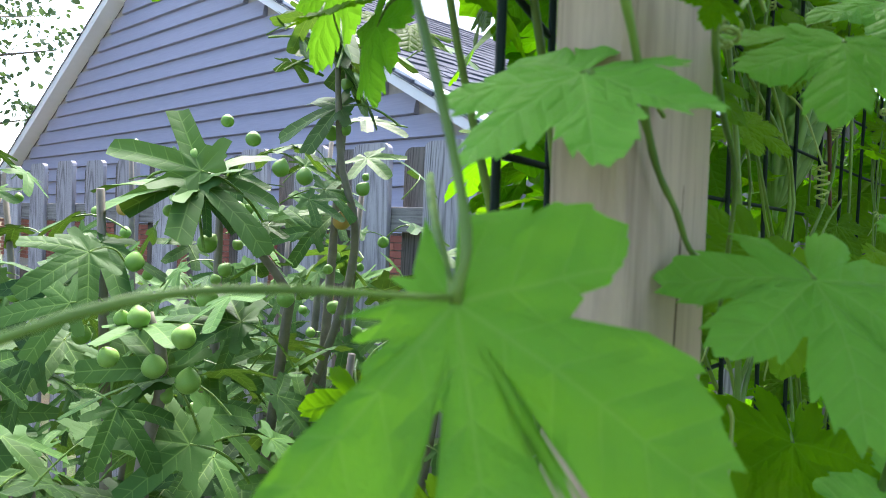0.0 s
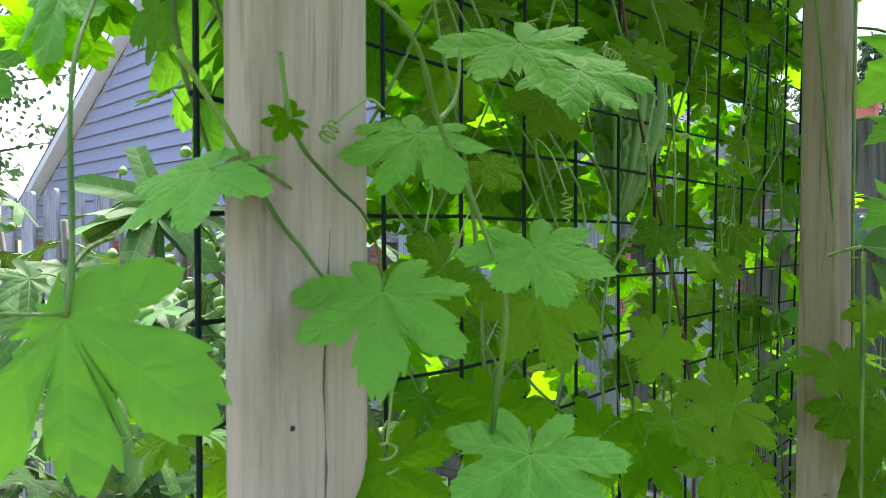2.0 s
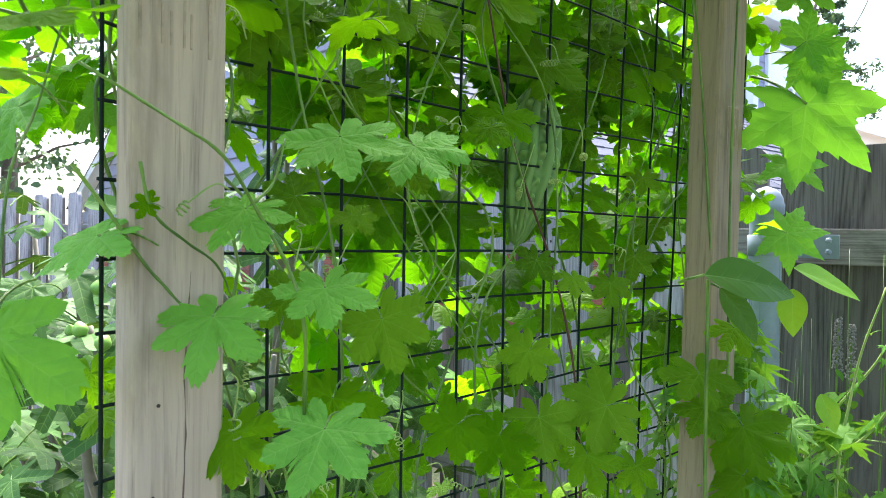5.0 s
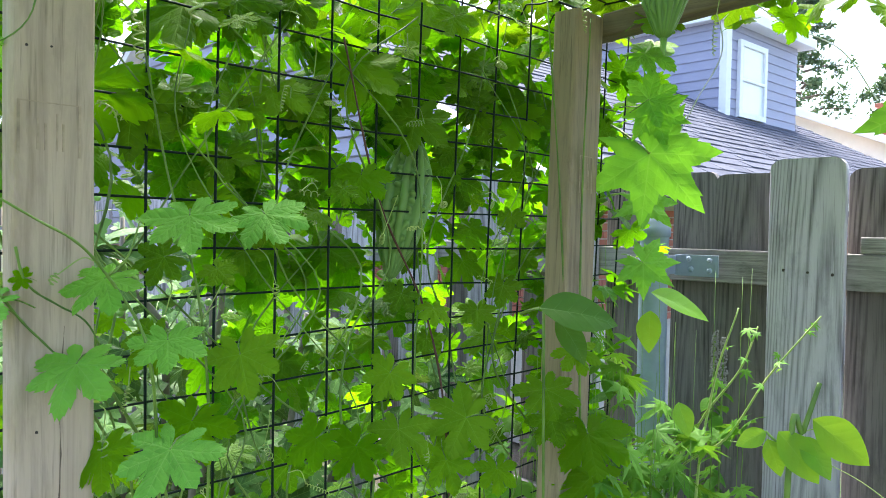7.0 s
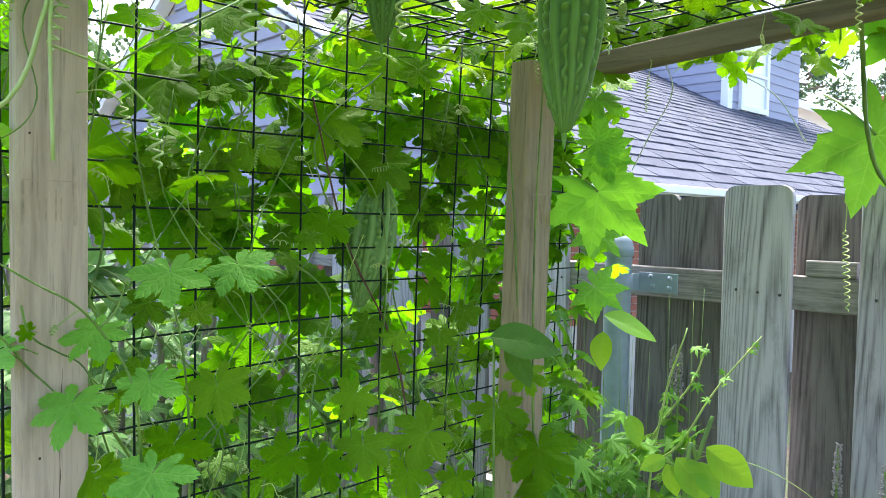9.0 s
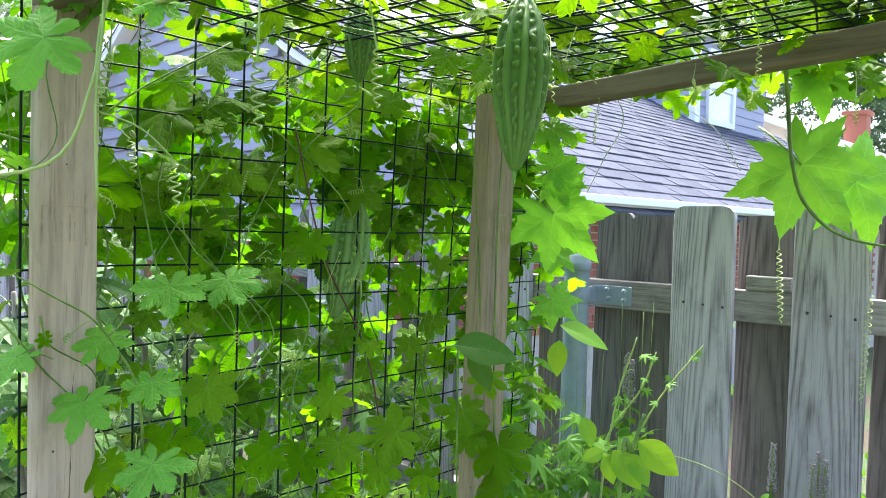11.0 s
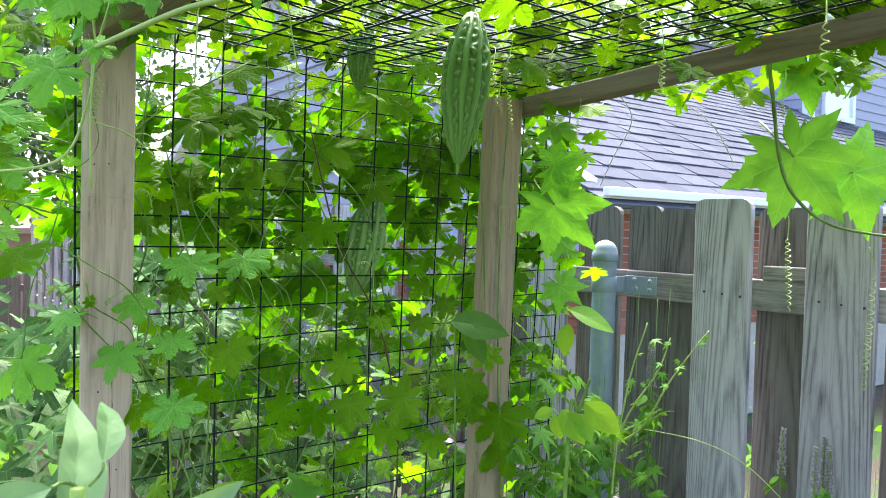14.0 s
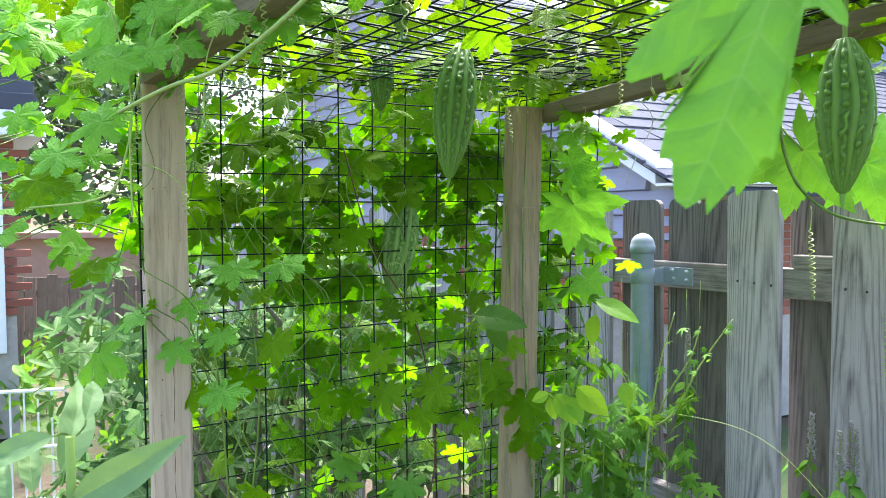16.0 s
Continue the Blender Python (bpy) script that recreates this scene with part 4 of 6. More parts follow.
while n < 165:  # leaves that hang out at the sides
    s = rng.random()
    if s < 0.55:
        x, y, z = rng.triangular(-0.52, -0.12, -0.27), rng.uniform(-0.34, 0.12), rng.triangular(1.55, 2.18, 2.02)
        if y > 0.06 or z < 1.70 or (x < -0.3 and z < 1.76):
            continue
        if y < -0.03 and x > -0.20 + 0.38 * (y + 0.062) and z < 2.04:  # the post stands free
            continue
    elif s < 0.86:
        x, y, z = rng.uniform(0.66, 0.98), rng.uniform(-0.9, -0.2), rng.uniform(2.03, 2.13)
    else:
        x, y, z = rng.uniform(-0.1, 0.64), rng.uniform(-1.2, -0.05), rng.uniform(1.985, 2.05)
    face = (rng.uniform(-0.9, 0.4), rng.uniform(-0.9, 0.5), rng.uniform(0.2, 0.9))
    kinds = LIT_LEAVES if s < 0.55 and rng.random() < 0.6 else GOURD_LEAVES
    piece("leaf", rng.choice(kinds[:8]), leaf_pose((x, y, z), face, rng.uniform(0.5, 1), rng.uniform(-80, 80), rng.uniform(0.028, 0.052)), roof_vine)
    n += 1
for k in range(95):  # leaves over and about the left-hand beam
    x, y, z = rng.uniform(-0.23, -0.08), rng.uniform(-0.80, 0.02), rng.uniform(1.985, 2.12)
    piece("leaf", rng.choice(LIT_LEAVES[:8]), leaf_pose((x, y, z), (rng.uniform(-0.9, -0.1), rng.uniform(-0.9, 0.2), rng.uniform(0.3, 0.9)), rng.uniform(0.5, 1), rng.uniform(-80, 80), rng.uniform(0.03, 0.058)), roof_vine)
def strand(pts, thick, end=None, turns=0, radius=0.004):
    """A hanging light green shoot, with a coil at its end."""
    bm = bmesh.new()
    run = spline(pts, 6)
    tube(bm, run + (coil(pts[-1], end, turns, radius) if end else []), thick, 5)
    part("tendril", bm, TENDRIL, roof_vine, smooth=True)


strand([(-0.26, -0.42, 2.03), (-0.235, -0.40, 1.93), (-0.236, -0.393, 1.86), (-0.235, -0.395, 1.785)], 0.0012)
strand([(-0.236, -0.39, 1.85), (-0.20, -0.385, 1.842), (-0.171, -0.382, 1.822)], 0.0008, (-0.168, -0.384, 1.785), 5, 0.004)
strand([(-0.277, -0.551, 1.887), (-0.25, -0.638, 1.902), (-0.222, -0.725, 1.912), (-0.17, -0.80, 1.97), (-0.13, -0.84, 2.045)], 0.0022)
strand([(-0.13, -0.50, 2.045), (-0.172, -0.50, 1.97), (-0.18, -0.502, 1.88)], 0.0008, (-0.179, -0.504, 1.835), 6, 0.0045)
strand([(-0.10, -0.50, 2.045), (-0.09, -0.51, 1.95), (-0.084, -0.515, 1.905)], 0.0008, (-0.084, -0.517, 1.862), 6, 0.004)
strand([(-0.34, -0.30, 1.795), (-0.26, -0.37, 1.81), (-0.238, -0.391, 1.868), (-0.231, -0.393, 1.92), (-0.20, -0.40, 2.04)], 0.0014)
strand([(-0.231, -0.393, 1.90), (-0.225, -0.39, 1.89)], 0.0007, (-0.236, -0.392, 1.845), 7, 0.0035)
for x, y, z, size, spin, k in ((-0.262, -0.37, 1.898, 0.044, -65, 1), (-0.305, -0.33, 1.862, 0.040, -40, 3), (-0.256, -0.438, 1.962, 0.042, -30, 5), (-0.29, -0.30, 1.815, 0.042, -70, 0), (-0.222, -0.44, 1.975, 0.036, 40, 6), (-0.275, -0.553, 1.888, 0.018, -60, 4)):
    piece("leaf", LIT_LEAVES[k], leaf_pose((x, y, z), (-0.5, -0.65, 0.55), 1.0, spin, size), roof_vine)
for k in range(24):
    x, y = rng.uniform(-0.15, 0.6), rng.uniform(-1.4, 0.0)
    pts = []
    a = rng.uniform(0, 6.3)
    for i in range(6):
        pts.append((x, y, sag(x, y) + rng.uniform(-0.008, 0.03)))
        x += 0.12 * math.cos(a)
        y += 0.12 * math.sin(a)
        a += rng.uniform(-0.6, 0.6)
    vine_stem(roof_vine, pts, rng.uniform(0.001, 0.002))
for k in range(10):
    z = rng.uniform(1.75, 2.05)
    x0 = rng.uniform(-0.2, -0.12)
    vine_stem(roof_vine, [(x0, 0.0, z), (x0 - 0.08, rng.uniform(-0.1, 0.1), z + 0.02), (x0 - 0.17, rng.uniform(-0.12, 0.1), z - 0.02), (x0 - 0.30, rng.uniform(-0.15, 0.1), z - 0.06)], 0.0014)
for k in range(30):
    p = Vector((rng.uniform(-0.2, 0.6), rng.uniform(-0.9, 0.0), rng.uniform(1.97, 2.05)))
    q = p + Vector((rng.uniform(-0.03, 0.03), rng.uniform(-0.02, 0.02), rng.uniform(-0.05, -0.01)))
    tendril(roof_vine, p, q, q + Vector((rng.uniform(-0.01, 0.01), 0, -rng.uniform(0.01, 0.06))), rng.randint(3, 9), rng.uniform(0.002, 0.0045), 0.0007)


# ---- gourds ----
def gourd(label, top, bottom, radius, seed, material, bend=0.006):
    """A spindle with lengthwise ridges and warts, pointed below, hung by its stalk."""
    rng = random.Random(seed)
    a, b = Vector(top), Vector(bottom)
    t = thing("bitter_gourd", label, "gourd", a, "bitter gourds on the vine")
    L = (a - b).length
    axis = (b - a).normalized()
    s = axis.orthogonal().normalized()
    u = axis.cross(s)
    bm = bmesh.new()
    nu, nv = 130, 126
    ph = rng.uniform(0, 6)
    rows = []
    for i in range(nu + 1):
        f = i / nu
        prof = max(0.0, math.sin(math.pi * (0.05 + 0.93 * f) ** 0.9)) ** 0.75
        if f > 0.97:
            prof *= (1 - f) / 0.03 * 0.9 + 0.1
        c = a + axis * (f * L) + s * bend * math.sin(math.pi * f)
        row = []
        for k in range(nv):
            th = 2 * math.pi * k / nv
            w = 9 * th + 0.35 * math.sin(f * 7 + ph) + 0.2 * math.sin(f * 17 + th * 2)
            crest = max(0.0, math.cos(w)) ** 0.55
            ridge = 0.21 * crest * (1 + 0.30 * noise.noise(Vector((math.cos(th) * 2, math.sin(th) * 2, f * 13 + ph)))) - 0.07
            bead = max(0.0, -math.cos(w)) ** 0.6 * max(0.0, noise.noise(Vector((math.cos(th) * 3.0, math.sin(th) * 3.0, f * 26 + ph))) + 0.15)
            wart = 0.42 * bead
            r = radius * prof * (1 + (ridge + wart) * min(1, prof * 1.6))
            row.append(bm.verts.new(c + (s * math.cos(th) + u * math.sin(th)) * r))
        rows.append(row)
    for p, q in zip(rows, rows[1:]):
        for k in range(nv):
            bm.faces.new((p[k], p[(k + 1) % nv], q[(k + 1) % nv], q[k]))
    bm.faces.new(rows[0])
    bm.faces.new(list(reversed(rows[-1])))
    bmesh.ops.recalc_face_normals(bm, faces=bm.faces)
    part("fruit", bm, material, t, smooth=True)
    bm = bmesh.new()
    tube(bm, spline([a - axis * 0.001 + axis * 0.008, a - axis * 0.02, a + Vector((0.006, 0.002, 0.05)), a + Vector((0.012, 0.004, 0.09))], 5), 0.0022, 6)
    part("stalk", bm, STEM, t, smooth=True)
    bm = bmesh.new()
    tube(bm, [b - axis * 0.004, b + axis * 0.006, b + axis * 0.012 + s * 0.003], [0.003, 0.002, 0.001], 6)
    part("tip", bm, material, t, smooth=True)
    return t


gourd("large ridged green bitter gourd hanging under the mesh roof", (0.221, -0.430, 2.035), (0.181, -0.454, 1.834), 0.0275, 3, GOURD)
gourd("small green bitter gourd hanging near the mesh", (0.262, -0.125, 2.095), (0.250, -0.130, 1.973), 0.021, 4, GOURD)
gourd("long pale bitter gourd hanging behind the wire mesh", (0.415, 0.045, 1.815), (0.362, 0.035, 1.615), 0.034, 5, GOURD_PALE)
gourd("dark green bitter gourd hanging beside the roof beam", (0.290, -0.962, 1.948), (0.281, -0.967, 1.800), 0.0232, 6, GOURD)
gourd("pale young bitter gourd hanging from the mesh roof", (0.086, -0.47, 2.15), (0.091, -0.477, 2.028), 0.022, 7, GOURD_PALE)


# ---- fig tree behind the arbour ----
fig = thing("fig_tree", "bushy fig tree with grey-green lobed leaves and green figs", "fig tree", (0.45, 1.15, 0.0))


def limb(pts, r0, r1, name="limb", material=FIG_BARK):
    bm = bmesh.new()
    p = spline(pts, 6)
    tube(bm, p, [r0 + (r1 - r0) * i / (len(p) - 1) for i in range(len(p))], 8)
    return part(name, bm, material, fig, smooth=True)


rng = random.Random(71)
limb([(0.45, 1.15, -0.02), (0.44, 1.14, 0.3), (0.43, 1.12, 0.55)], 0.045, 0.032, "trunk")
tips = []
for k, (dx, dy, h) in enumerate(((-0.40, -0.42, 1.62), (-0.17, -0.30, 1.70), (0.02, -0.36, 1.86), (0.20, -0.20, 1.66), (0.45, -0.30, 1.45), (-0.30, 0.20, 1.62), (0.0, 0.35, 1.75), (0.40, 0.30, 1.6), (-0.42, -0.10, 1.48), (0.30, 0.02, 1.78), (-0.12, -0.55, 1.42), (0.15, -0.50, 1.50))):
    base = Vector((0.43, 1.12, 0.35 + 0.02 * k))
    end = Vector((0.45 + dx, 1.15 + dy, h))
    mid = base.lerp(end, 0.5) + Vector((dx * 0.25, dy * 0.25, -0.1))
    pts = [base, mid, end]
    limb(pts, 0.017, 0.005)
    sp = spline(pts, 8)
    tips.append(sp)
for pts, r in (([(0.41, 0.95, 0.6), (0.03, 0.55, 1.25), (0.012, 0.50, 1.44), (0.003, 0.512, 1.50)], 0.009),
               ([(0.44, 1.0, 0.9), (0.33, 0.75, 1.42), (0.295, 0.711, 1.507), (0.204, 0.742, 1.612), (0.162, 0.715, 1.638)], 0.009),
               ([(0.45, 1.0, 1.0), (0.45, 0.75, 1.5), (0.411, 0.736, 1.702), (0.404, 0.746, 1.90)], 0.008),
               ([(0.45, 1.1, 0.5), (0.265, 1.113, 1.113), (0.378, 0.99, 1.331)], 0.012)):
    limb(pts, r, 0.004)
    tips.append(spline(pts, 8))
near = [(0.003, 0.512, 1.49, 0.08), (0.012, 0.50, 1.45, 0.09), (0.01, 0.505, 1.44, 0.085), (0.03, 0.48, 1.38, 0.09), (0.162, 0.715, 1.64, 0.13), (0.17, 0.72, 1.645, 0.12), (0.165, 0.71, 1.65, 0.12), (0.16, 0.72, 1.63, 0.13),
        (0.404, 0.746, 1.90, 0.13), (0.40, 0.74, 1.88, 0.12), (0.41, 0.75, 1.86, 0.13), (0.405, 0.74, 1.84, 0.12), (0.41, 0.74, 1.77, 0.11)]
for x, y, z, s in near:
    piece("leaf", rng.choice(FIG_LEAVES), leaf_pose((x, y, z), (rng.uniform(-0.8, 0.6), rng.uniform(-0.8, 0.2), rng.uniform(0.5, 1.0)), rng.uniform(0.2, 0.8), rng.uniform(-150, 150), s), fig)
for k in range(290):
    sp = rng.choice(tips)
    p = sp[int(len(sp) * rng.uniform(0.45, 0.999))] + Vector((rng.gauss(0, 0.09), rng.gauss(0, 0.09), rng.gauss(0, 0.07)))
    if p.y < 0.42 or p.x > 1.05 or p.z > 1.92 or (p.x < 0.1 and p.z > 1.64) or (0.08 < p.x < 0.48 and p.y < 0.80 and 1.53 < p.z < 1.76 and rng.random() < 0.85):
        continue
    piece("leaf", rng.choice(FIG_LEAVES), leaf_pose(p, (rng.uniform(-0.7, 0.5), rng.uniform(-0.8, 0.4), rng.uniform(0.35, 1.0)), rng.uniform(0.4, 1), rng.uniform(-120, 120), rng.uniform(0.05, 0.095)), fig)
spots = []
for k in range(820):
    p = Vector((rng.uniform(-0.25, 1.08), rng.uniform(0.55, 2.1), rng.triangular(0.25, 1.60, 1.35)))
    spots.append((p, (rng.uniform(-0.8, 0.6), rng.uniform(-0.9, 0.3), rng.uniform(0.2, 1)), rng.uniform(0.4, 1), rng.uniform(-150, 150), rng.uniform(0.055, 0.10)))
leaf_mass("leaf_mass", fig, spots, FIG_MANY, "fig")


def fig_fruit_data(name, material, seed):
    bm = bmesh.new()
    n, m = 14, 14
    rows = []
    for i in range(n + 1):
        f = i / n
        r = math.sin(math.pi * f ** 1.2) ** 0.6 * 0.5 if 0 < f < 1 else 0.02
        r = max(min(r, 0.07 + f * 1.6), 0.02)
        rows.append([bm.verts.new((r * math.cos(2 * math.pi * k / m), r * math.sin(2 * math.pi * k / m), -f * 1.12)) for k in range(m)])
    for p, q in zip(rows, rows[1:]):
        for k in range(m):
            bm.faces.new((p[k], p[(k + 1) % m], q[(k + 1) % m], q[k])).smooth = True
    bm.faces.new(rows[0])
    bm.faces.new(list(reversed(rows[-1])))
    me = bpy.data.meshes.new(name)
    bm.to_mesh(me)
    bm.free()
    me.materials.append(material)
    return me


GREEN_FIG, TAN_FIG = fig_fruit_data("green_fig", FIG_FRUIT, 1), fig_fruit_data("ripening_fig", RIPE_FIG, 2)
fruits = [(0.195, 0.752, 1.605, 0.037, 0), (0.237, 0.734, 1.603, 0.034, 0), (0.326, 1.284, 1.608, 0.036, 1), (0.325, 1.361, 1.602, 0.032, 0), (0.256, 0.712, 1.577, 0.036, 0),
          (0.37, 1.307, 1.499, 0.03, 0), (0.387, 1.287, 1.479, 0.03, 0), (0.295, 0.792, 1.71, 0.03, 0), (0.345, 0.734, 1.661, 0.034, 0), (0.432, 0.789, 1.737, 0.034, 0),
          (0.419, 0.806, 1.856, 0.03, 0), (0.449, 0.772, 1.849, 0.028, 0), (0.403, 1.572, 1.472, 0.03, 0), (0.373, 1.606, 1.453, 0.03, 0), (0.217, 0.755, 1.557, 0.036, 0),
          (0.325, 0.757, 1.671, 0.034, 0), (0.412, 0.732, 1.597, 0.038, 1), (0.359, 1.321, 1.564, 0.03, 0)]
for k in range(130):
    sp = rng.choice(tips)
    p = sp[int(len(sp) * rng.uniform(0.5, 0.98))] + Vector((rng.gauss(0, 0.03), rng.gauss(0, 0.03), rng.gauss(0, 0.02)))
    fruits.append((p.x, p.y, p.z, rng.uniform(0.020, 0.032), 0))
for x, y, z, d, ripe in fruits:
    d *= 0.76
    m = Matrix.Translation((x, y, z + d * 0.5)) @ Matrix.Rotation(rng.uniform(-0.7, 0.7), 4, "X") @ Matrix.Rotation(rng.uniform(-0.7, 0.7), 4, "Y") @ Matrix.Scale(d, 4)
    piece("fig", TAN_FIG if ripe else GREEN_FIG, m, fig, "ripening tan fig" if ripe else "")


# the whole tree stands a little further along the fence
fig.matrix_basis = Matrix.Translation((-0.33, -0.16, 0)) @ Matrix.Rotation(radians(-3.4), 4, "Z") @ Matrix.Translation((0.33, 0.16, 0)) @ Matrix.Translation(fig.location)


# ---- steel fence post with its band ----
sp = thing("steel_post", "grey galvanised round fence post with a domed cap", "fence post", (1.135, 0.03, 0.0))
bm = bmesh.new()
tube(bm, [(1.135, 0.03, 0.0), (1.135, 0.03, 0.6), (1.135, 0.03, 1.690)], 0.0302, 28, False)
part("pipe", bm, STEEL, sp, smooth=True)
bm = bmesh.new()
tube(bm, [(1.135, 0.03, 1.680 + h) for h in (0, 0.002, 0.020, 0.022, 0.031, 0.041, 0.049, 0.054)], [0.0315, 0.0335, 0.0335, 0.0318, 0.0305, 0.0255, 0.017, 0.004], 28)
part("cap", bm, STEEL, sp, "domed cast cap", smooth=True)
bm = bmesh.new()
tube(bm, [(1.135, 0.03, 1.600), (1.135, 0.03, 1.601), (1.135, 0.03, 1.639), (1.135, 0.03, 1.64)], [0.031, 0.0325, 0.0325, 0.031], 28)
band = part("band", bm, STEEL, sp, smooth=True)
bm = bmesh.new()
add_box(bm, 1.196, 1.1985, -0.085, 0.012, 1.597, 1.643, 0.001)
add_box(bm, 1.150, 1.1985, 0.010, 0.0125, 1.600, 1.640, 0.0008)
part("flange", bm, STEEL, sp)
for y, z in ((-0.066, 1.61), (-0.066, 1.632), (-0.025, 1.612), (-0.02, 1.634)):
    bm = bmesh.new()
    tube(bm, [(1.1965, y, z), (1.1935, y, z), (1.191, y, z)], [0.0065, 0.006, 0.003], 6)
    part("bolt", bm, STEEL, sp)


# ---- house with lavender siding, shingle roof and dormer ----
HA = radians(5)
dG, dE, dZ = Vector((math.sin(HA), math.cos(HA), 0)), Vector((math.cos(HA), -math.sin(HA), 0)), Vector((0, 0, 1))
HC = Vector((4.4, 2.58, 0))
HM = Matrix((dE, dG, dZ)).transposed().to_4x4()
HM.translation = HC
EZ, RS, RZ, LS = 2.03, 6.2, 5.25, 12.4


def rake(s):
    return EZ + (RZ - EZ) * s / RS if s < RS else RZ - (RZ - EZ) * (s - RS) / (LS - RS)


house = thing("house", "lavender sided house with a grey shingle roof and brick base", "house", HC)
bm = bmesh.new()
vs = [bm.verts.new(HM @ Vector((0.02, s, z))) for s, z in ((0, 0), (LS, 0), (LS, EZ), (RS, RZ), (0, EZ))]
far = [bm.verts.new(HM @ Vector((16.0, s, z))) for s, z in ((0, 0), (LS, 0), (LS, EZ), (RS, RZ), (0, EZ))]
bm.faces.new(vs)
bm.faces.new(list(reversed(far)))
for i in (0, 1, 4):
    j = (i + 1) % 5
    bm.faces.new((vs[j], vs[i], far[i], far[j]))
part("wall", bm, MORTAR, house)
# gable boards, each a slanting clapboard cut at the slope
zc, h = 1.57, 0.205
board_no = 0
while zc < RZ - 0.1:
    z1 = min(zc + h, RZ - 0.02)
    s0 = max(0.0, (z1 - EZ) / (RZ - EZ) * RS)
    s1 = LS - max(0.0, (z1 - EZ) / (RZ - EZ) * (LS - RS))
    bm = bmesh.new()
    q = [(-0.044, s0, zc + 0.012), (-0.044, s1, zc + 0.012), (-0.008, s1, z1), (-0.008, s0, z1), (0.018, s0, zc), (0.018, s1, zc), (0.018, s1, z1), (0.018, s0, z1)]
    v = [bm.verts.new(HM @ Vector(c)) for c in q]
    for f in ((3, 2, 1, 0), (4, 5, 6, 7), (0, 1, 5, 4), (2, 3, 7, 6), (1, 2, 6, 5), (3, 0, 4, 7)):
        bm.faces.new([v[i] for i in f])
    part("siding_board", bm, SIDING, house)
    zc += h
# white rake boards and soffit, gutter
for a, b in (((0, EZ), (RS, RZ)), ((LS, EZ), (RS, RZ))):
    bm = bmesh.new()
    q = []
    for x in (-0.22, 0.0):
        for s, z in ((a[0], a[1]), (b[0], b[1])):
            for dz in (-0.02, 0.14):
                q.append(bm.verts.new(HM @ Vector((x, s, z + dz))))
    for f in ((0, 1, 3, 2), (4, 6, 7, 5), (0, 2, 6, 4), (1, 5, 7, 3), (0, 4, 5, 1), (2, 3, 7, 6)):
        bm.faces.new([q[i] for i in f])
    bmesh.ops.recalc_face_normals(bm, faces=bm.faces)
    part("rake_board", bm, WHITE, house, "white painted rake board")
bm = bmesh.new()
add_box(bm, -0.24, 16.2, -0.30, -0.02, EZ - 0.030, EZ - 0.008, 0.004, HM)
add_box(bm, -0.24, 16.2, -0.36, -0.28, EZ - 0.015, EZ + 0.055, 0.01, HM)
part("gutter", bm, WHITE, house, "white gutter and soffit")


def roof_point(x, s, lift=0.0):
    z = EZ + 0.10 + (RZ - EZ) * s / RS
    nx = Vector((0, -(RZ - EZ), RS)).normalized()
    return HM @ (Vector((x, s, z)) + nx * lift)


bm = bmesh.new()
q = [bm.verts.new(roof_point(x, s, -0.02)) for x, s in ((-0.24, -0.36), (16.2, -0.36), (16.2, RS), (-0.24, RS))]
bm.faces.new(q)
q2 = [bm.verts.new(HM @ Vector((x, s, z))) for x, s, z in ((-0.24, RS, RZ + 0.1), (16.2, RS, RZ + 0.1), (16.2, LS + 0.3, EZ), (-0.24, LS + 0.3, EZ))]
bm.faces.new(q2)
roof = part("roof", bm, SHINGLE_MANY, house)
# dormer on the front slope
DY, DX0, DX1, DZ0, DZ1 = 4.0, 10.5, 14.0, 3.95, 6.15
dorm = part("dormer", (lambda b: (add_box(b, DX0, DX1, DY, DY + 6, DZ0, DZ1, 0, HM), b)[1])(bmesh.new()), SIDING, house)
zc = DZ0
while zc < DZ1 - 0.05:
    for front in (True, False):
        bm = bmesh.new()
        if front:
            q = [(DX0, DY - 0.03, zc), (DX1, DY - 0.03, zc), (DX1, DY - 0.008, zc + h), (DX0, DY - 0.008, zc + h), (DX0, DY + 0.01, zc), (DX1, DY + 0.01, zc), (DX1, DY + 0.01, zc + h), (DX0, DY + 0.01, zc + h)]
        else:
            q = [(DX0 - 0.03, DY + 6, zc), (DX0 - 0.03, DY, zc), (DX0 - 0.008, DY, zc + h), (DX0 - 0.008, DY + 6, zc + h), (DX0 + 0.01, DY + 6, zc), (DX0 + 0.01, DY, zc), (DX0 + 0.01, DY, zc + h), (DX0 + 0.01, DY + 6, zc + h)]
        v = [bm.verts.new(HM @ Vector(c)) for c in q]
        for f in ((3, 2, 1, 0), (4, 5, 6, 7), (0, 1, 5, 4), (2, 3, 7, 6), (1, 2, 6, 5), (3, 0, 4, 7)):
            bm.faces.new([v[i] for i in f])
        bmesh.ops.recalc_face_normals(bm, faces=bm.faces)
        part("siding_board", bm, SIDING, house)
    zc += h
bm = bmesh.new()
add_box(bm, DX0 - 0.05, DX0 + 0.16, DY - 0.06, DY + 0.10, DZ0, DZ1, 0.005, HM)
part("corner_board", bm, WHITE, house, "pale corner board")
bm = bmesh.new()
add_box(bm, DX0 - 0.25, DX1 + 0.30, DY - 0.35, DY + 6, DZ1, DZ1 + 0.22, 0.02, HM)
part("dormer_eave", bm, WHITE, house, "white eave of the dormer")
WX0, WX1, WZ0, WZ1 = 11.1, 12.15, 4.32, 5.72
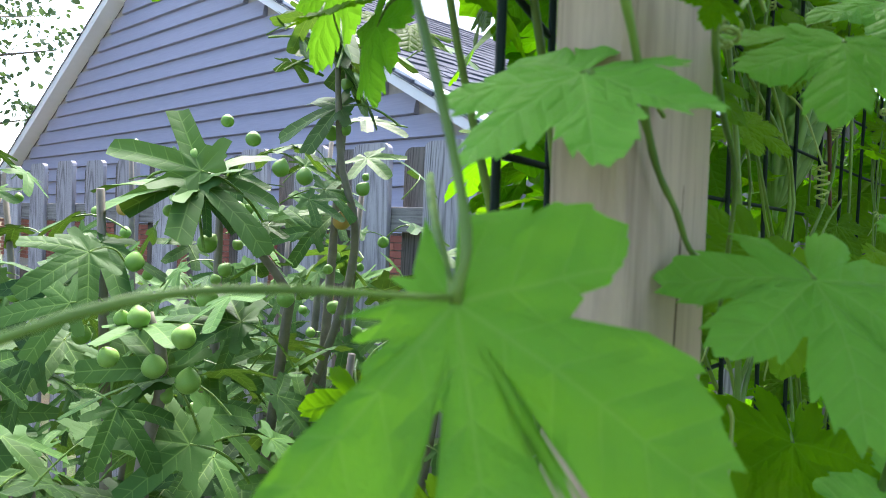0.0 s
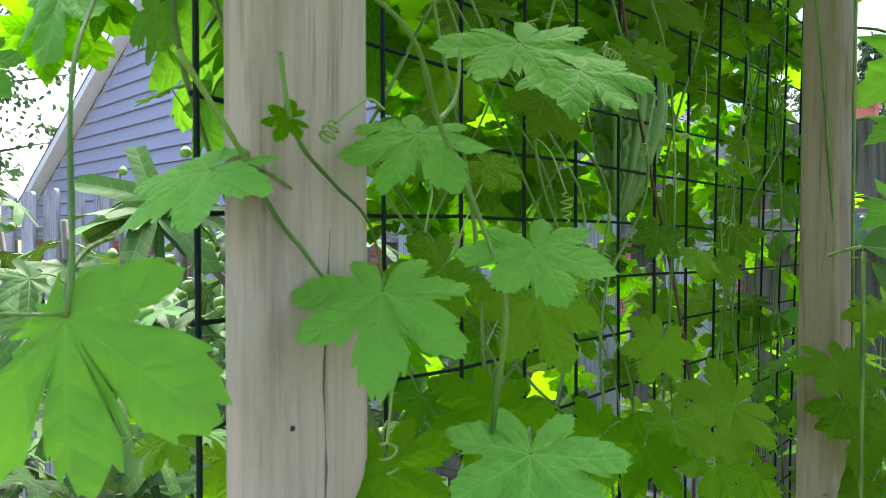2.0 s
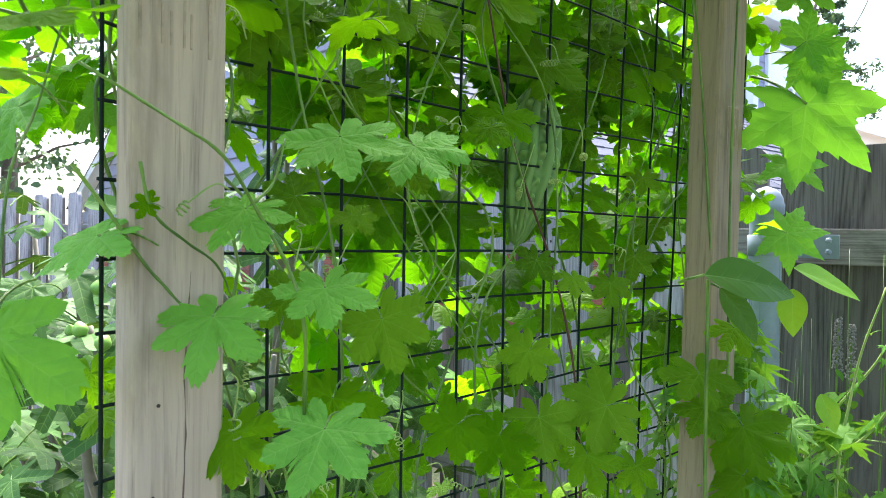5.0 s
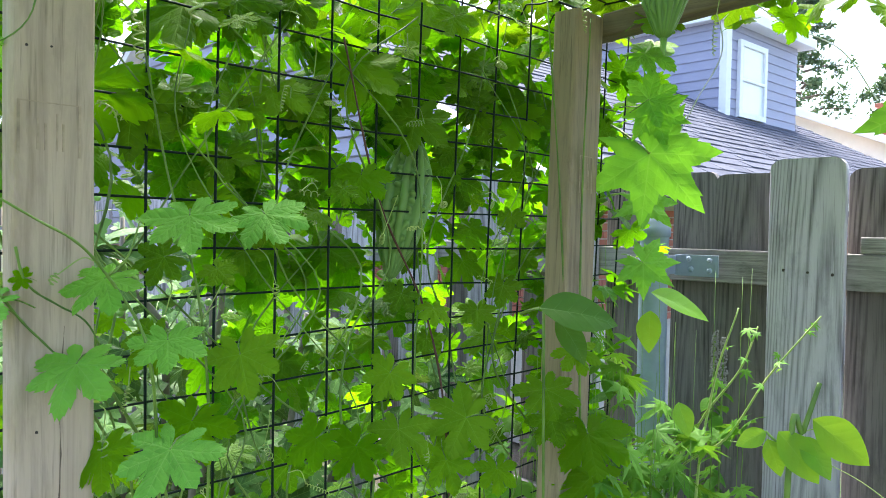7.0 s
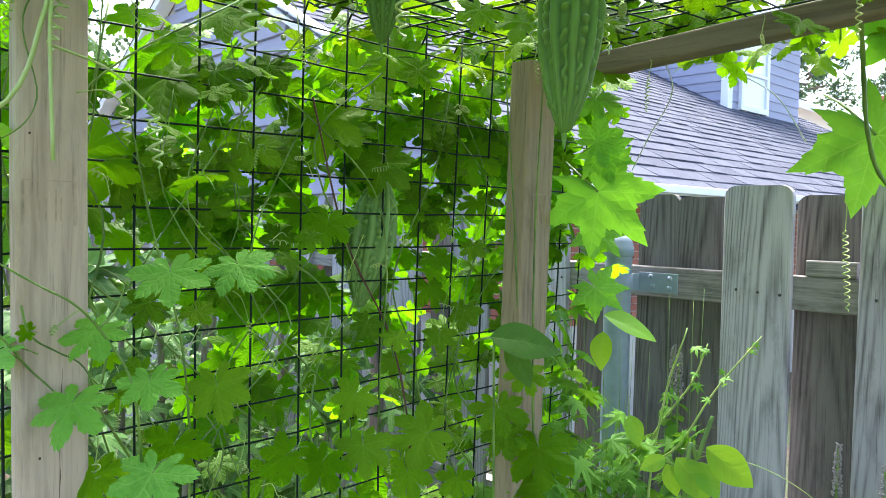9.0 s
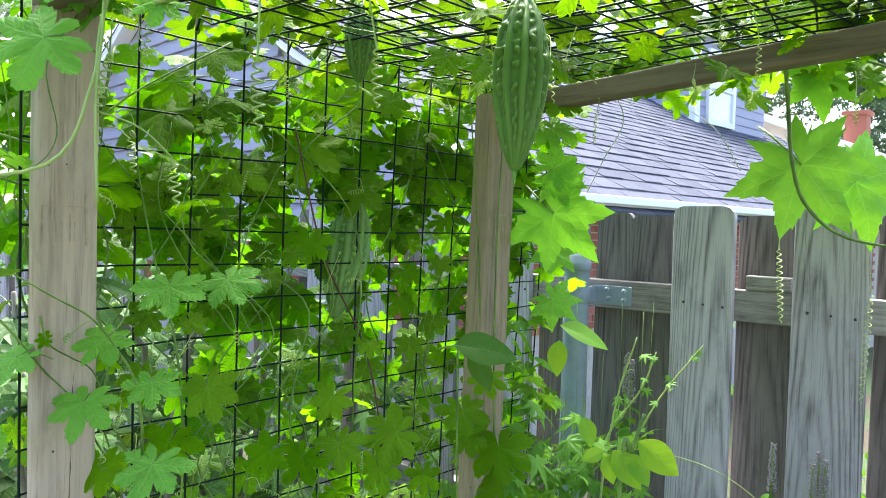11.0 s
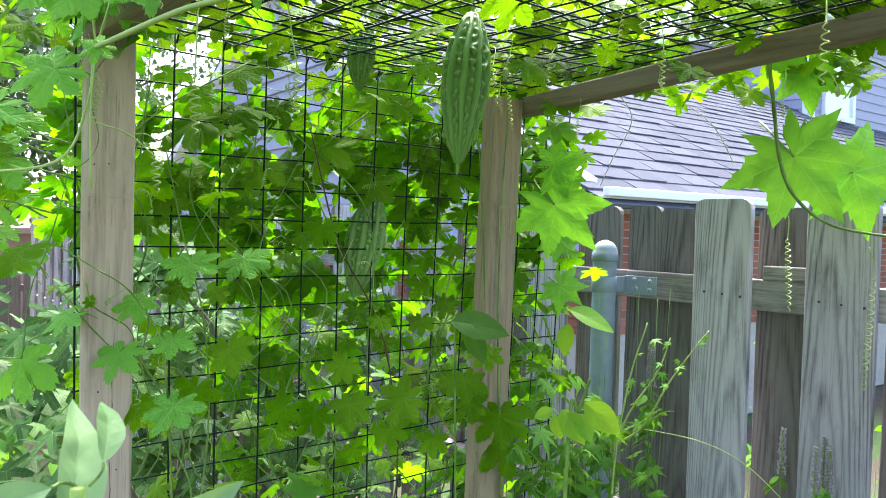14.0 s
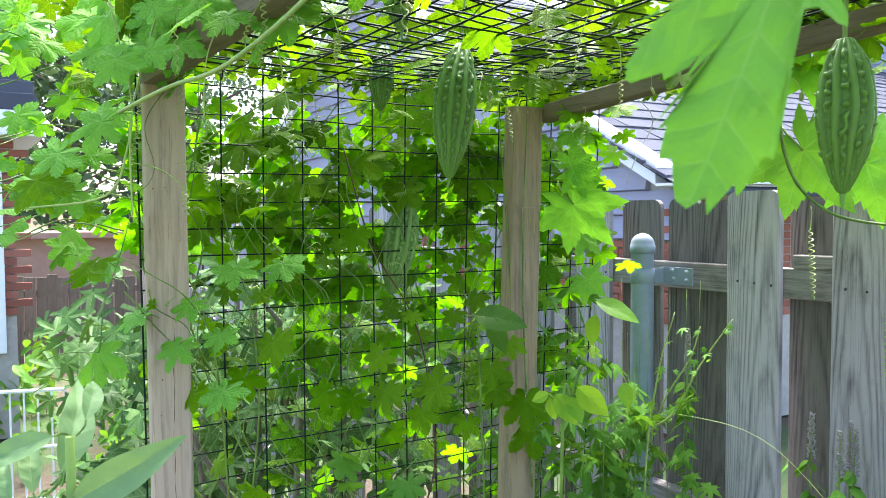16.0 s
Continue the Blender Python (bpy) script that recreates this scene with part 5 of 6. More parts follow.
win = part("window", (lambda b: (add_box(b, WX0, WX1, DY - 0.05, DY - 0.035, WZ0, WZ1, 0, HM), b)[1])(bmesh.new()), GLASS, house)
bm = bmesh.new()
for a, b, c, d in ((WX0 - 0.12, WX0, WZ0 - 0.12, WZ1 + 0.12), (WX1, WX1 + 0.12, WZ0 - 0.12, WZ1 + 0.12), (WX0, WX1, WZ1, WZ1 + 0.12), (WX0, WX1, WZ0 - 0.12, WZ0), (WX0, WX1, 4.98, 5.04)):
    add_box(bm, a, b, DY - 0.10, DY - 0.02, c, d, 0.004, HM)
part("window_frame", bm, WHITE, win, "white window frame")


# ---- neighbour's cream house and chimney, far trees ----
def gable_house(name, label, at, heading, width, depth, wall_h, roof_h, wall, roofing, over=0.4):
    t = thing(name, label, "house", at)
    m = Matrix.Translation(at) @ Matrix.Rotation(radians(heading), 4, "Z")
    bm = bmesh.new()
    w, d = width / 2, depth / 2
    a = [bm.verts.new(m @ Vector(c)) for c in ((-w, -d, 0), (w, -d, 0), (w, -d, wall_h), (0, -d, wall_h + roof_h), (-w, -d, wall_h))]
    b = [bm.verts.new(m @ Vector(c)) for c in ((-w, d, 0), (w, d, 0), (w, d, wall_h), (0, d, wall_h + roof_h), (-w, d, wall_h))]
    bm.faces.new(a)
    bm.faces.new(list(reversed(b)))
    for i in (0, 1, 4):
        j = (i + 1) % 5
        bm.faces.new((a[j], a[i], b[i], b[j]))
    part("wall", bm, wall, t)
    for sgn in (-1, 1):
        bm = bmesh.new()
        k = roof_h / w
        pr = [(0, wall_h + roof_h + 0.02), (sgn * (w + over), wall_h - over * k + 0.02)]
        q = [bm.verts.new(m @ Vector((x, y, z + e))) for x, z in pr for y in (-d - over, d + over) for e in (0, 0.14)]
        for f in ((0, 1, 3, 2), (4, 6, 7, 5), (0, 2, 6, 4), (1, 5, 7, 3), (0, 4, 5, 1), (2, 3, 7, 6)):
            bm.faces.new([q[i] for i in f])
        bmesh.ops.recalc_face_normals(bm, faces=bm.faces)
        part("roof", bm, roofing, t)
        bm = bmesh.new()
        q = [bm.verts.new(m @ Vector((x, y, z + e))) for x, z in pr for y in (-d - over - 0.04, -d - over + 0.02) for e in (-0.10, 0.10)]
        for f in ((0, 1, 3, 2), (4, 6, 7, 5), (0, 2, 6, 4), (1, 5, 7, 3), (0, 4, 5, 1), (2, 3, 7, 6)):
            bm.faces.new([q[i] for i in f])
        bmesh.ops.recalc_face_normals(bm, faces=bm.faces)
        part("rake_board", bm, WHITE, t, "white rake board")
    return t, m


cream, cm = gable_house("house", "cream house with a pale tan roof beyond the fence", (27.8, 8.8, 0), -70, 12.0, 9.0, 3.2, 2.3, CREAM_WALL, CREAM_WALL)
bm = bmesh.new()
add_box(bm, 24.6, 25.2, 4.30, 4.90, 3.4, 5.50, 0.02)
add_box(bm, 24.52, 25.28, 4.22, 4.98, 5.50, 5.62, 0.02)
part("chimney", bm, BRICK_MANY, cream, "red brick chimney")
low, lm = gable_house("house", "cream outbuilding with a tan shingle roof", (24.0, 3.5, 0), -80, 4.4, 5.0, 1.9, 1.9, CREAM_WALL, TAN_ROOF)


def tree(label, at, height, spread, seed, conifer=False, leaves=1500, size=0.16, base=0.25):
    rng = random.Random(seed)
    t = thing("tree", label, "tree", at)
    o = Vector(at)
    bm = bmesh.new()
    pts = [o + Vector((rng.uniform(-0.15, 0.15) * k, rng.uniform(-0.15, 0.15) * k, height * k / 6)) for k in range(7)]
    r0 = height * 0.022
    tube(bm, pts, [r0 * (1 - 0.85 * k / 6) for k in range(7)], 9)
    part("trunk", bm, BARK, t, smooth=True)
    spots = []
    nb = 42 if conifer else 26
    bm = bmesh.new()
    for k in range(nb):
        f = base + (0.98 - base) * k / nb
        p = o + Vector((pts[6] - o)) * f
        a = k * 2.4 + rng.uniform(-0.4, 0.4)
        L = spread * ((1.05 - f) if conifer else (0.55 + 0.45 * math.sin(math.pi * min(1, f * 1.1)))) * rng.uniform(0.7, 1.1)
        rise = rng.uniform(-0.05, 0.15) if conifer else rng.uniform(0.15, 0.6)
        e = p + Vector((math.cos(a) * L, math.sin(a) * L, L * rise))
        tube(bm, [p, p.lerp(e, 0.5) + Vector((0, 0, L * 0.08)), e], [r0 * 0.25, r0 * 0.15, r0 * 0.05], 5)
        w = 0.11 * L if conifer else 0.15 * L
        clumps = [p.lerp(e, rng.uniform(0.3, 1.05)) + Vector((rng.gauss(0, w), rng.gauss(0, w), rng.gauss(0, w))) for _ in range(6)]
        for j in range(int(leaves / nb)):
            q = rng.choice(clumps) + Vector((rng.gauss(0, w * 0.8), rng.gauss(0, w * 0.8), rng.gauss(0, w * 0.55)))
            spots.append((q, (rng.uniform(-1, 1), rng.uniform(-1, 1), rng.uniform(0, 1)), rng.uniform(0.3, 1), rng.uniform(-180, 180), size * rng.uniform(0.6, 1.3)))
    tagged(part("branchwork", bm, BARK, t), kind="stuff")
    leaf_mass("crown", t, spots, TREE_LEAF, 0.36 if not conifer else 0.20, n=7, rings=1)
    return t


tree("tall dark spruce beyond the cream house", (36.5, 7.1, 0), 10.6, 4.3, 5, True, 12000, 0.20)
tree("tall dark spruce beyond the lavender house", (35.5, 10.6, 0), 14.0, 4.2, 6, True, 9000, 0.21)
tree("broad dark-leaved tree behind the gable", (6.6, 23.5, 0), 13.0, 4.0, 7, False, 6500, 0.19)
tree("broad leafy tree behind the back fence", (-1.0, 24.0, 0), 11.0, 5.0, 8, False, 7500, 0.26)
tree("small leafy tree beyond the back fence", (2.0, 19.0, 0), 6.5, 4.0, 9, False, 7000, 0.20)
tree("small leafy tree beside the brown shed", (-4.5, 21.0, 0), 7.5, 4.0, 10, False, 7000, 0.22)

# ---- brick house corner, shed and railing seen past the arbour ----
bh = thing("brick_house", "red brick house corner with white trim", "house", (-1.6, 7.0, 0))
bm = bmesh.new()
add_box(bm, -3.0, 0.06, 5.62, 8.4, 0.0, 2.42)
part("wall", bm, MORTAR, bh)
bm = bmesh.new()
add_box(bm, -3.2, 0.28, 5.35, 8.6, 2.42, 2.62, 0.02)
part("soffit", bm, WHITE, bh, "white soffit and gutter")
bm = bmesh.new()
add_box(bm, -3.0, -0.02, 5.56, 5.60, 0.7, 2.15, 0.004)
part("window_trim", bm, WHITE, bh, "white window trim")
for k in range(8):
    z, y = 2.62 + 0.11 * k, 5.35 + 0.09 * k
    bm = bmesh.new()
    add_box(bm, -3.2, 0.22 - 0.01 * k, y, y + 0.5, z, z + 0.13, 0.006)
    part("shingle_course", bm, SHINGLE, bh)
shed = thing("shed", "brown weathered shed behind the back fence", "shed", (1.0, 12.6, 0))
bm = bmesh.new()
add_box(bm, 0.2, 2.6, 12.0, 13.6, 0, 1.45, 0.01)
part("wall", bm, PINK_WALL, shed)
bm = bmesh.new()
add_box(bm, 0.0, 2.8, 11.8, 13.8, 1.452, 1.55, 0.01)
part("roof", bm, PINK_WALL, shed)
railing = thing("railing", "low white metal railing beside the brick house", "railing", (-0.3, 3.75, 0.0))
bm = bmesh.new()
for z in (0.76, 0.42, 0.10):
    tube(bm, [(-1.6, 4.25, z), (0.16, 3.62, z)], 0.012, 6)
part("rail", bm, WHITE, railing)
for k in range(26):
    f = k / 25
    x, y = -1.6 + 1.76 * f, 4.25 - 0.63 * f
    bm = bmesh.new()
    tube(bm, [(x, y, 0.0), (x, y, 0.76)], 0.006, 5)
    part("baluster", bm, WHITE, railing)


# ---- plants at the foot of the fence ----
def before_steel_post(p):
    return p.z > 1.36 and p.y < -0.10 + 0.5 * (p.x - 0.8) + 0.25 * max(0.0, p.z - 1.45)


def weed_patch(label, category, x0, x1, y0, y1, z0, z1, n, size, width, material, seed, stems=14, clear=None):
    rng = random.Random(seed)
    t = thing(category, label, category, ((x0 + x1) / 2, (y0 + y1) / 2, 0))
    spots = []
    for k in range(stems):
        x, y = rng.uniform(x0, x1), rng.uniform(y0, y1)
        top = rng.uniform(z0 + (z1 - z0) * 0.4, z1)
        bm = bmesh.new()
        dx, dy = rng.uniform(-0.08, 0.08), rng.uniform(-0.05, 0.05)
        pts = [Vector((x, y, 0)), Vector((x + dx * 0.4, y + dy * 0.4, top * 0.5)), Vector((x + dx, y + dy, top))]
        run = spline(pts, 5)
        tube(bm, run, [0.0024 - 0.002 * i / (len(run) - 1) for i in range(len(run))], 5)
        part("stem", bm, STEM, t, smooth=True)
        for j in range(n // stems):
            f = rng.uniform(z0 / top * 0.8, 1.0)
            p = pts[0].lerp(pts[2], f) + Vector((rng.gauss(0, 0.02), rng.gauss(0, 0.02), 0))
            if clear and clear(p):
                continue
            a = rng.uniform(0, 6.3)
            spots.append((p, (math.cos(a) * 0.6, math.sin(a) * 0.6, 0.8), rng.uniform(0.0, 0.7), rng.uniform(-70, 70), size * rng.uniform(0.6, 1.2)))
    leaf_mass("leaf_mass", t, spots, material, width, n=17, rings=2)
    return t


weed_patch("light green jagged weeds at the foot of the post", "weeds", 0.62, 1.06, -0.24, 0.02, 0.7, 1.66, 900, 0.060, "cut", WEED_MANY, 91, 44, before_steel_post)
weed_patch("low green weeds along the mesh foot", "weeds", -0.15, 0.7, -0.12, 0.05, 0.3, 1.38, 420, 0.040, "gourd", WEED_MANY, 92, 14)
weed_patch("leafy weeds under the fig tree", "weeds", -0.6, 0.9, 0.5, 2.4, 0.2, 1.0, 700, 0.06, 0.25, WEED_MANY, 93, 20)
weed_patch("tall weed with pointed leaves by the steel post", "weeds", 0.72, 0.95, -0.10, 0.03, 1.1, 1.72, 60, 0.07, 0.20, WEED_MANY, 94, 6, before_steel_post)
weed_patch("yellow-green shrubs behind the board fence", "shrubs", 1.42, 2.0, -2.2, 0.3, 0.3, 1.62, 420, 0.07, 0.28, WEED_MANY, 96, 26)
weed_patch("green weeds beyond the brick house", "weeds", -1.6, 0.6, 2.6, 6.8, 0.1, 0.95, 900, 0.13, 0.28, WEED_MANY, 95, 40)


def hyssop(label, x, y, top, seed, stalks=3):
    rng = random.Random(seed)
    t = thing("flower", label, "flower", (x, y, 0), "spiked flowers by the fence")
    spots = []
    for k in range(stalks):
        px, py, h = x + rng.uniform(-0.03, 0.03), y + rng.uniform(-0.05, 0.05), top - rng.uniform(0, 0.12)
        bm = bmesh.new()
        tube(bm, [(px, py, 0), (px, py, h * 0.6), (px + 0.01, py, h)], 0.002, 5)
        part("stem", bm, STEM, t)
        bm = bmesh.new()
        for j in range(200):
            f = rng.random()
            r = 0.0105 * (1 - 0.45 * f) * rng.uniform(0.5, 1.0)
            a = rng.uniform(0, 6.3)
            c = Vector((px + 0.01 + math.cos(a) * r, py + math.sin(a) * r, h - 0.09 + 0.10 * f))
            bmesh.ops.create_icosphere(bm, subdivisions=1, radius=0.0019, matrix=Matrix.Translation(c))
        part("flower_spike", bm, PURPLE, t, "faded lilac flower spike")
        for j in range(22):
            z = rng.uniform(h - 0.34, h - 0.085)
            a = rng.uniform(0, 6.3)
            spots.append(((px, py, z), (math.cos(a) * 0.5, math.sin(a) * 0.5, 0.8), rng.uniform(0, 0.4), rng.uniform(-30, 30), rng.uniform(0.025, 0.05)))
    leaf_mass("leaf_mass", t, spots, WEED_MANY, 0.32, n=13, rings=2)
    return t


hyssop("lilac flower spikes on a leafy stem by the fence", 1.11, -0.565, 1.42, 1)
hyssop("lilac flower spikes on a leafy stem by the fence", 1.11, -0.485, 1.345, 2, 1)
hyssop("lilac flower spikes on a leafy stem by the fence", 1.09, -0.80, 1.30, 3, 3)
hyssop("faded flower spike among weeds by the steel post", 1.13, -0.09, 1.52, 4, 2)

sage = thing("sage_plant", "grey-green shrub with oval downy leaves", "shrub", (-0.36, -0.83, 0.0))
bm = bmesh.new()
tube(bm, spline([(-0.362, -0.829, 0), (-0.362, -0.826, 0.8), (-0.362, -0.829, 1.646)], 8), 0.003, 7)
part("stem", bm, STEM, sage, smooth=True)
SAGE_DATA = [leaf_data("sage_leaf", "sage", 160 + i, 33, 8, material=SAGE_LEAF) for i in range(3)]
for k, (x, y, z, s, spin) in enumerate(((-0.370, -0.822, 1.646, 0.049, -76),
                                        (-0.367, -0.825, 1.623, 0.068, 152),
                                        (-0.362, -0.829, 1.604, 0.073, 118),
                                        (-0.382, -0.815, 1.610, 0.039, 186),
                                        (-0.353, -0.832, 1.656, 0.039, 150),
                                        (-0.394, -0.808, 1.603, 0.031, -160),
                                        (-0.358, -0.832, 1.604, 0.047, 62),
                                        (-0.379, -0.818, 1.608, 0.047, -60),
                                        (-0.368, -0.825, 1.604, 0.047, -5))):
    fx, fy, fz = 0.4 * math.sin(k * 2.1) - 0.15, -0.8, 0.30 + 0.3 * math.cos(k * 1.7)
    piece("leaf", SAGE_DATA[k % 3], leaf_pose((x, y, z), (fx, fy, fz), 1.0, spin, s), sage)

rose = thing("climbing_plant", "green stem with small leaves and dark red buds on the fence", "plant", (1.17, -0.78, 0.0))
bm = bmesh.new()
tube(bm, spline([(1.17, -0.76, 0.3), (1.16, -0.72, 1.2), (1.165, -0.70, 1.40), (1.15, -0.715, 1.62)], 8), 0.0025, 6)
part("stem", bm, STEM, rose, smooth=True)
for k in range(16):
    z = 1.25 + 0.025 * k
    piece("leaf", OVAL_LEAVES[k % 4], leaf_pose((1.155, -0.71, z), (-0.7, -0.3, 0.5), 0.5, (-1) ** k * 60, 0.032), rose)
for z, y in ((1.565, -0.745), (1.50, -0.74)):
    bm = bmesh.new()
    bmesh.ops.create_icosphere(bm, subdivisions=2, radius=0.009, matrix=Matrix.Translation((1.15, y, z)))
    part("bud", bm, DARK_RED, rose, "dark red bud")

# arching weed stems and a bean plant in front of the fence
arch = thing("weeds", "arching pale weed stems with feathery leaves before the fence", "weeds", (0.98, -0.25, 0.0))
spots = []
rng = random.Random(301)
for pts in ([(0.95, -0.12, 0.0), (1.0, -0.02, 1.0), (1.0, -0.089, 1.221), (1.0, -0.189, 1.317), (1.0, -0.259, 1.438), (1.0, -0.343, 1.554)],
            [(0.98, -0.10, 0.0), (1.05, -0.07, 1.1), (1.05, -0.107, 1.299), (1.05, -0.19, 1.434), (1.05, -0.222, 1.52)],
            [(0.90, -0.15, 0.0), (0.93, -0.16, 1.1), (0.95, -0.18, 1.40), (0.96, -0.22, 1.56)]):
    bm = bmesh.new()
    sp_ = spline(pts, 8)
    tube(bm, sp_, [0.0035 - 0.0022 * i / len(sp_) for i in range(len(sp_))], 6)
    part("stem", bm, TENDRIL, arch, smooth=True)
    for q in sp_[len(sp_) // 3:]:
        for _ in range(rng.choice((0, 0, 1, 1))):
            spots.append((q + Vector((rng.gauss(0, 0.008), rng.gauss(0, 0.008), 0)), (rng.uniform(-1, 0.2), rng.uniform(-0.8, 0.6), rng.uniform(0.2, 1)), rng.uniform(0.2, 0.9), rng.uniform(-120, 120), rng.uniform(0.012, 0.028)))
leaf_mass("leaf_mass", arch, spots, WEED_MANY, "cut")
bm = bmesh.new()
tube(bm, spline([(1.05, -0.11, 1.295), (1.1, -0.257, 1.289), (1.1, -0.366, 1.27), (1.1, -0.454, 1.22), (1.1, -0.56, 1.13)], 8), 0.0009, 5)
part("trailing_stem", bm, TENDRIL, arch)
bean = thing("bean_plant", "young bean plant with bright heart-shaped leaves", "plant", (0.357, -0.494, 0.0))
bm = bmesh.new()
run = spline([(0.357, -0.494, 0.0), (0.357, -0.494, 0.8), (0.361, -0.498, 1.462), (0.371, -0.507, 1.509), (0.381, -0.517, 1.554)], 8)
tube(bm, run, [0.0034 - 0.0012 * i / (len(run) - 1) for i in range(len(run))], 7)
part("stem", bm, STEM, bean, smooth=True)
for k, (x, y, z, s_, spin) in enumerate(((0.347, -0.482, 1.509, 0.030, -62), (0.348, -0.483, 1.502, 0.034, 18), (0.370, -0.506, 1.505, 0.043, 28), (0.376, -0.513, 1.521, 0.062, 52), (0.355, -0.490, 1.509, 0.055, 38))):
    piece("leaf", BEAN_LEAVES[k % 3], leaf_pose((x, y, z), (-0.7, -0.5, 0.3 + 0.12 * (k % 3)), 1.0, spin, s_), bean)
for k in (0, 2):
    bm = bmesh.new()
    tube(bm, spline([(0.361, -0.498, 1.462), (0.361, -0.498, 1.486), (0.347, -0.482, 1.509) if k == 0 else (0.370, -0.506, 1.505)], 5), 0.0012, 5)
    part("leaf_stalk", bm, STEM, bean, smooth=True)
bm = bmesh.new()
tube(bm, spline([(0.371, -0.507, 1.509), (0.378, -0.515, 1.511), (0.380, -0.517, 1.498)], 4) + coil((0.380, -0.517, 1.498), (0.382, -0.521, 1.478), 9, 0.0022), 0.0006, 4)
part("tendril", bm, TENDRIL, bean, smooth=True)

# string tied over the roof
line = thing("string", "thin white string tied to the arbour", "string", (0.9, -0.2, 2.0))
for pts in ([(0.72, -0.25, 2.06), (0.9, -0.203, 2.003), (0.9, -0.16, 1.92), (0.9, -0.126, 1.856)], [(0.72, -0.28, 2.05), (0.9, -0.302, 2.028), (0.9, -0.386, 1.973), (0.9, -0.438, 1.892)]):
    bm = bmesh.new()
    tube(bm, spline(pts, 8), 0.0011, 5)
    part("strand", bm, STRING, line)

# two broad leaves of another climber by the right-hand post
climber = thing("broad_leaf_vine", "broad heart-shaped leaves beside the arbour post", "vine", (0.45, -0.17, 0.0))
bm = bmesh.new()
tube(bm, spline([(0.50, -0.16, 0.3), (0.46, -0.165, 1.2), (0.44, -0.17, 1.585)], 6), 0.002, 6)
part("stem", bm, STEM, climber, smooth=True)
for x, y, z, s, f, spin in ((0.43, -0.17, 1.59, 0.105, (-0.5, -0.5, 0.75), 85), (0.47, -0.17, 1.575, 0.07, (-0.3, -0.6, 0.6), 20), (0.79, -0.140, 1.590, 0.105, (-0.2, -0.45, 0.75), 55), (0.79, -0.140, 1.560, 0.070, (-0.75, -0.1, 0.4), 5), (0.86, -0.16, 1.40, 0.060, (-0.6, -0.5, 0.5), 12)):
    piece("leaf", rng.choice(BEAN_LEAVES if x > 0.7 else OVAL_LEAVES), leaf_pose((x, y, z), f, 1.0, spin, s), climber)


# ---- weathered board fence, with its pieces ----
fence = thing("board_fence", "grey weathered board fence with boards on both sides of its rails", "fence", (1.24, 1.2, 0.0))


def picket_data(name, seed, height, width, wood):
    rng = random.Random(seed)
    bm = bmesh.new()
    w, t, c = width / 2, 0.009, 0.026
    prof = [(-w, 0), (w, 0), (w + rng.uniform(-0.001, 0.001), height - c)] + [(w - c * (1 - math.cos(a)), height - c + c * math.sin(a) * 0.9) for a in (0.5, 1.0, 1.45)] + \
           [(-w + c * (1 - math.cos(a)), height - c + c * math.sin(a) * 0.9) for a in (1.45, 1.0, 0.5)] + [(-w, height - c)]
    a = [bm.verts.new((-t, y, z)) for y, z in prof]
    b = [bm.verts.new((t, y, z)) for y, z in prof]
    n = len(prof)
    bm.faces.new(list(reversed(a)))
    bm.faces.new(b)
    for i in range(n):
        bm.faces.new((a[i], a[(i + 1) % n], b[(i + 1) % n], b[i]))
    bmesh.ops.recalc_face_normals(bm, faces=bm.faces)
    es = [e for e in bm.edges if e.calc_length() > 0.5]
    bmesh.ops.bevel(bm, geom=es, offset=0.002, segments=1, affect="EDGES")
    me = bpy.data.meshes.new(name)
    bm.to_mesh(me)
    bm.free()
    me.materials.append(wood)
    return me


PICKETS = [picket_data("picket", k, 1.79, 0.142, FENCE_WOOD) for k in range(4)]
# boards behind the rails, in the wood coloured darker for shade
BACK_PICKETS = [picket_data("back_picket", k, 1.79, 0.142, SHADED_BACK_WOOD) for k in range(4)]
rng = random.Random(123)
for k in range(-9, 26):
    if k != 1:
        piece("picket", rng.choice(PICKETS), pose(1.211, -0.259 + 0.266 * k + rng.uniform(-0.004, 0.004), 0.045 + rng.uniform(-0.006, 0.008), rng.uniform(-0.3, 0.3), 0, 0), fence)
    yb = -0.391 + 0.266 * k
    if k == 1:
        yb = -0.116
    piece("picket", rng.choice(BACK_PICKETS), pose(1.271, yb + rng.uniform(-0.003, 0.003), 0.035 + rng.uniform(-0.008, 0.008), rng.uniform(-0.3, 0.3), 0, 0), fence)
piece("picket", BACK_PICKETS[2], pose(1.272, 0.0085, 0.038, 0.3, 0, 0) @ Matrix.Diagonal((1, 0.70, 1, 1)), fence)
for z0, z1 in ((1.585, 1.655), (0.95, 1.03), (0.25, 0.33)):
    for y0, y1 in ((-2.8, -0.455), (-0.448, 2.0), (2.006, 4.4), (4.406, 6.6)):
        bm = bmesh.new()
        add_box(bm, 1.2205, 1.2615, y0, y1, z0, z1, 0.003)
        part("rail", bm, wood_rail, fence)
bm = bmesh.new()
add_box(bm, 1.221, 1.258, -0.44, -0.345, 1.6555, 1.688, 0.003)
part("rail_offcut", bm, wood_rail, fence, "short weathered offcut on the rail")
for k in range(-6, 4):
    for dy in (-0.045, 0.0, 0.045):
        bm = bmesh.new()
        tube(bm, [(1.2018, -0.259 + 0.266 * k + dy, 1.617 + 0.004 * dy / 0.045), (1.200, -0.259 + 0.266 * k + dy, 1.617)], [0.0030, 0.0022], 7)
        part("nail", bm, NAIL, fence)

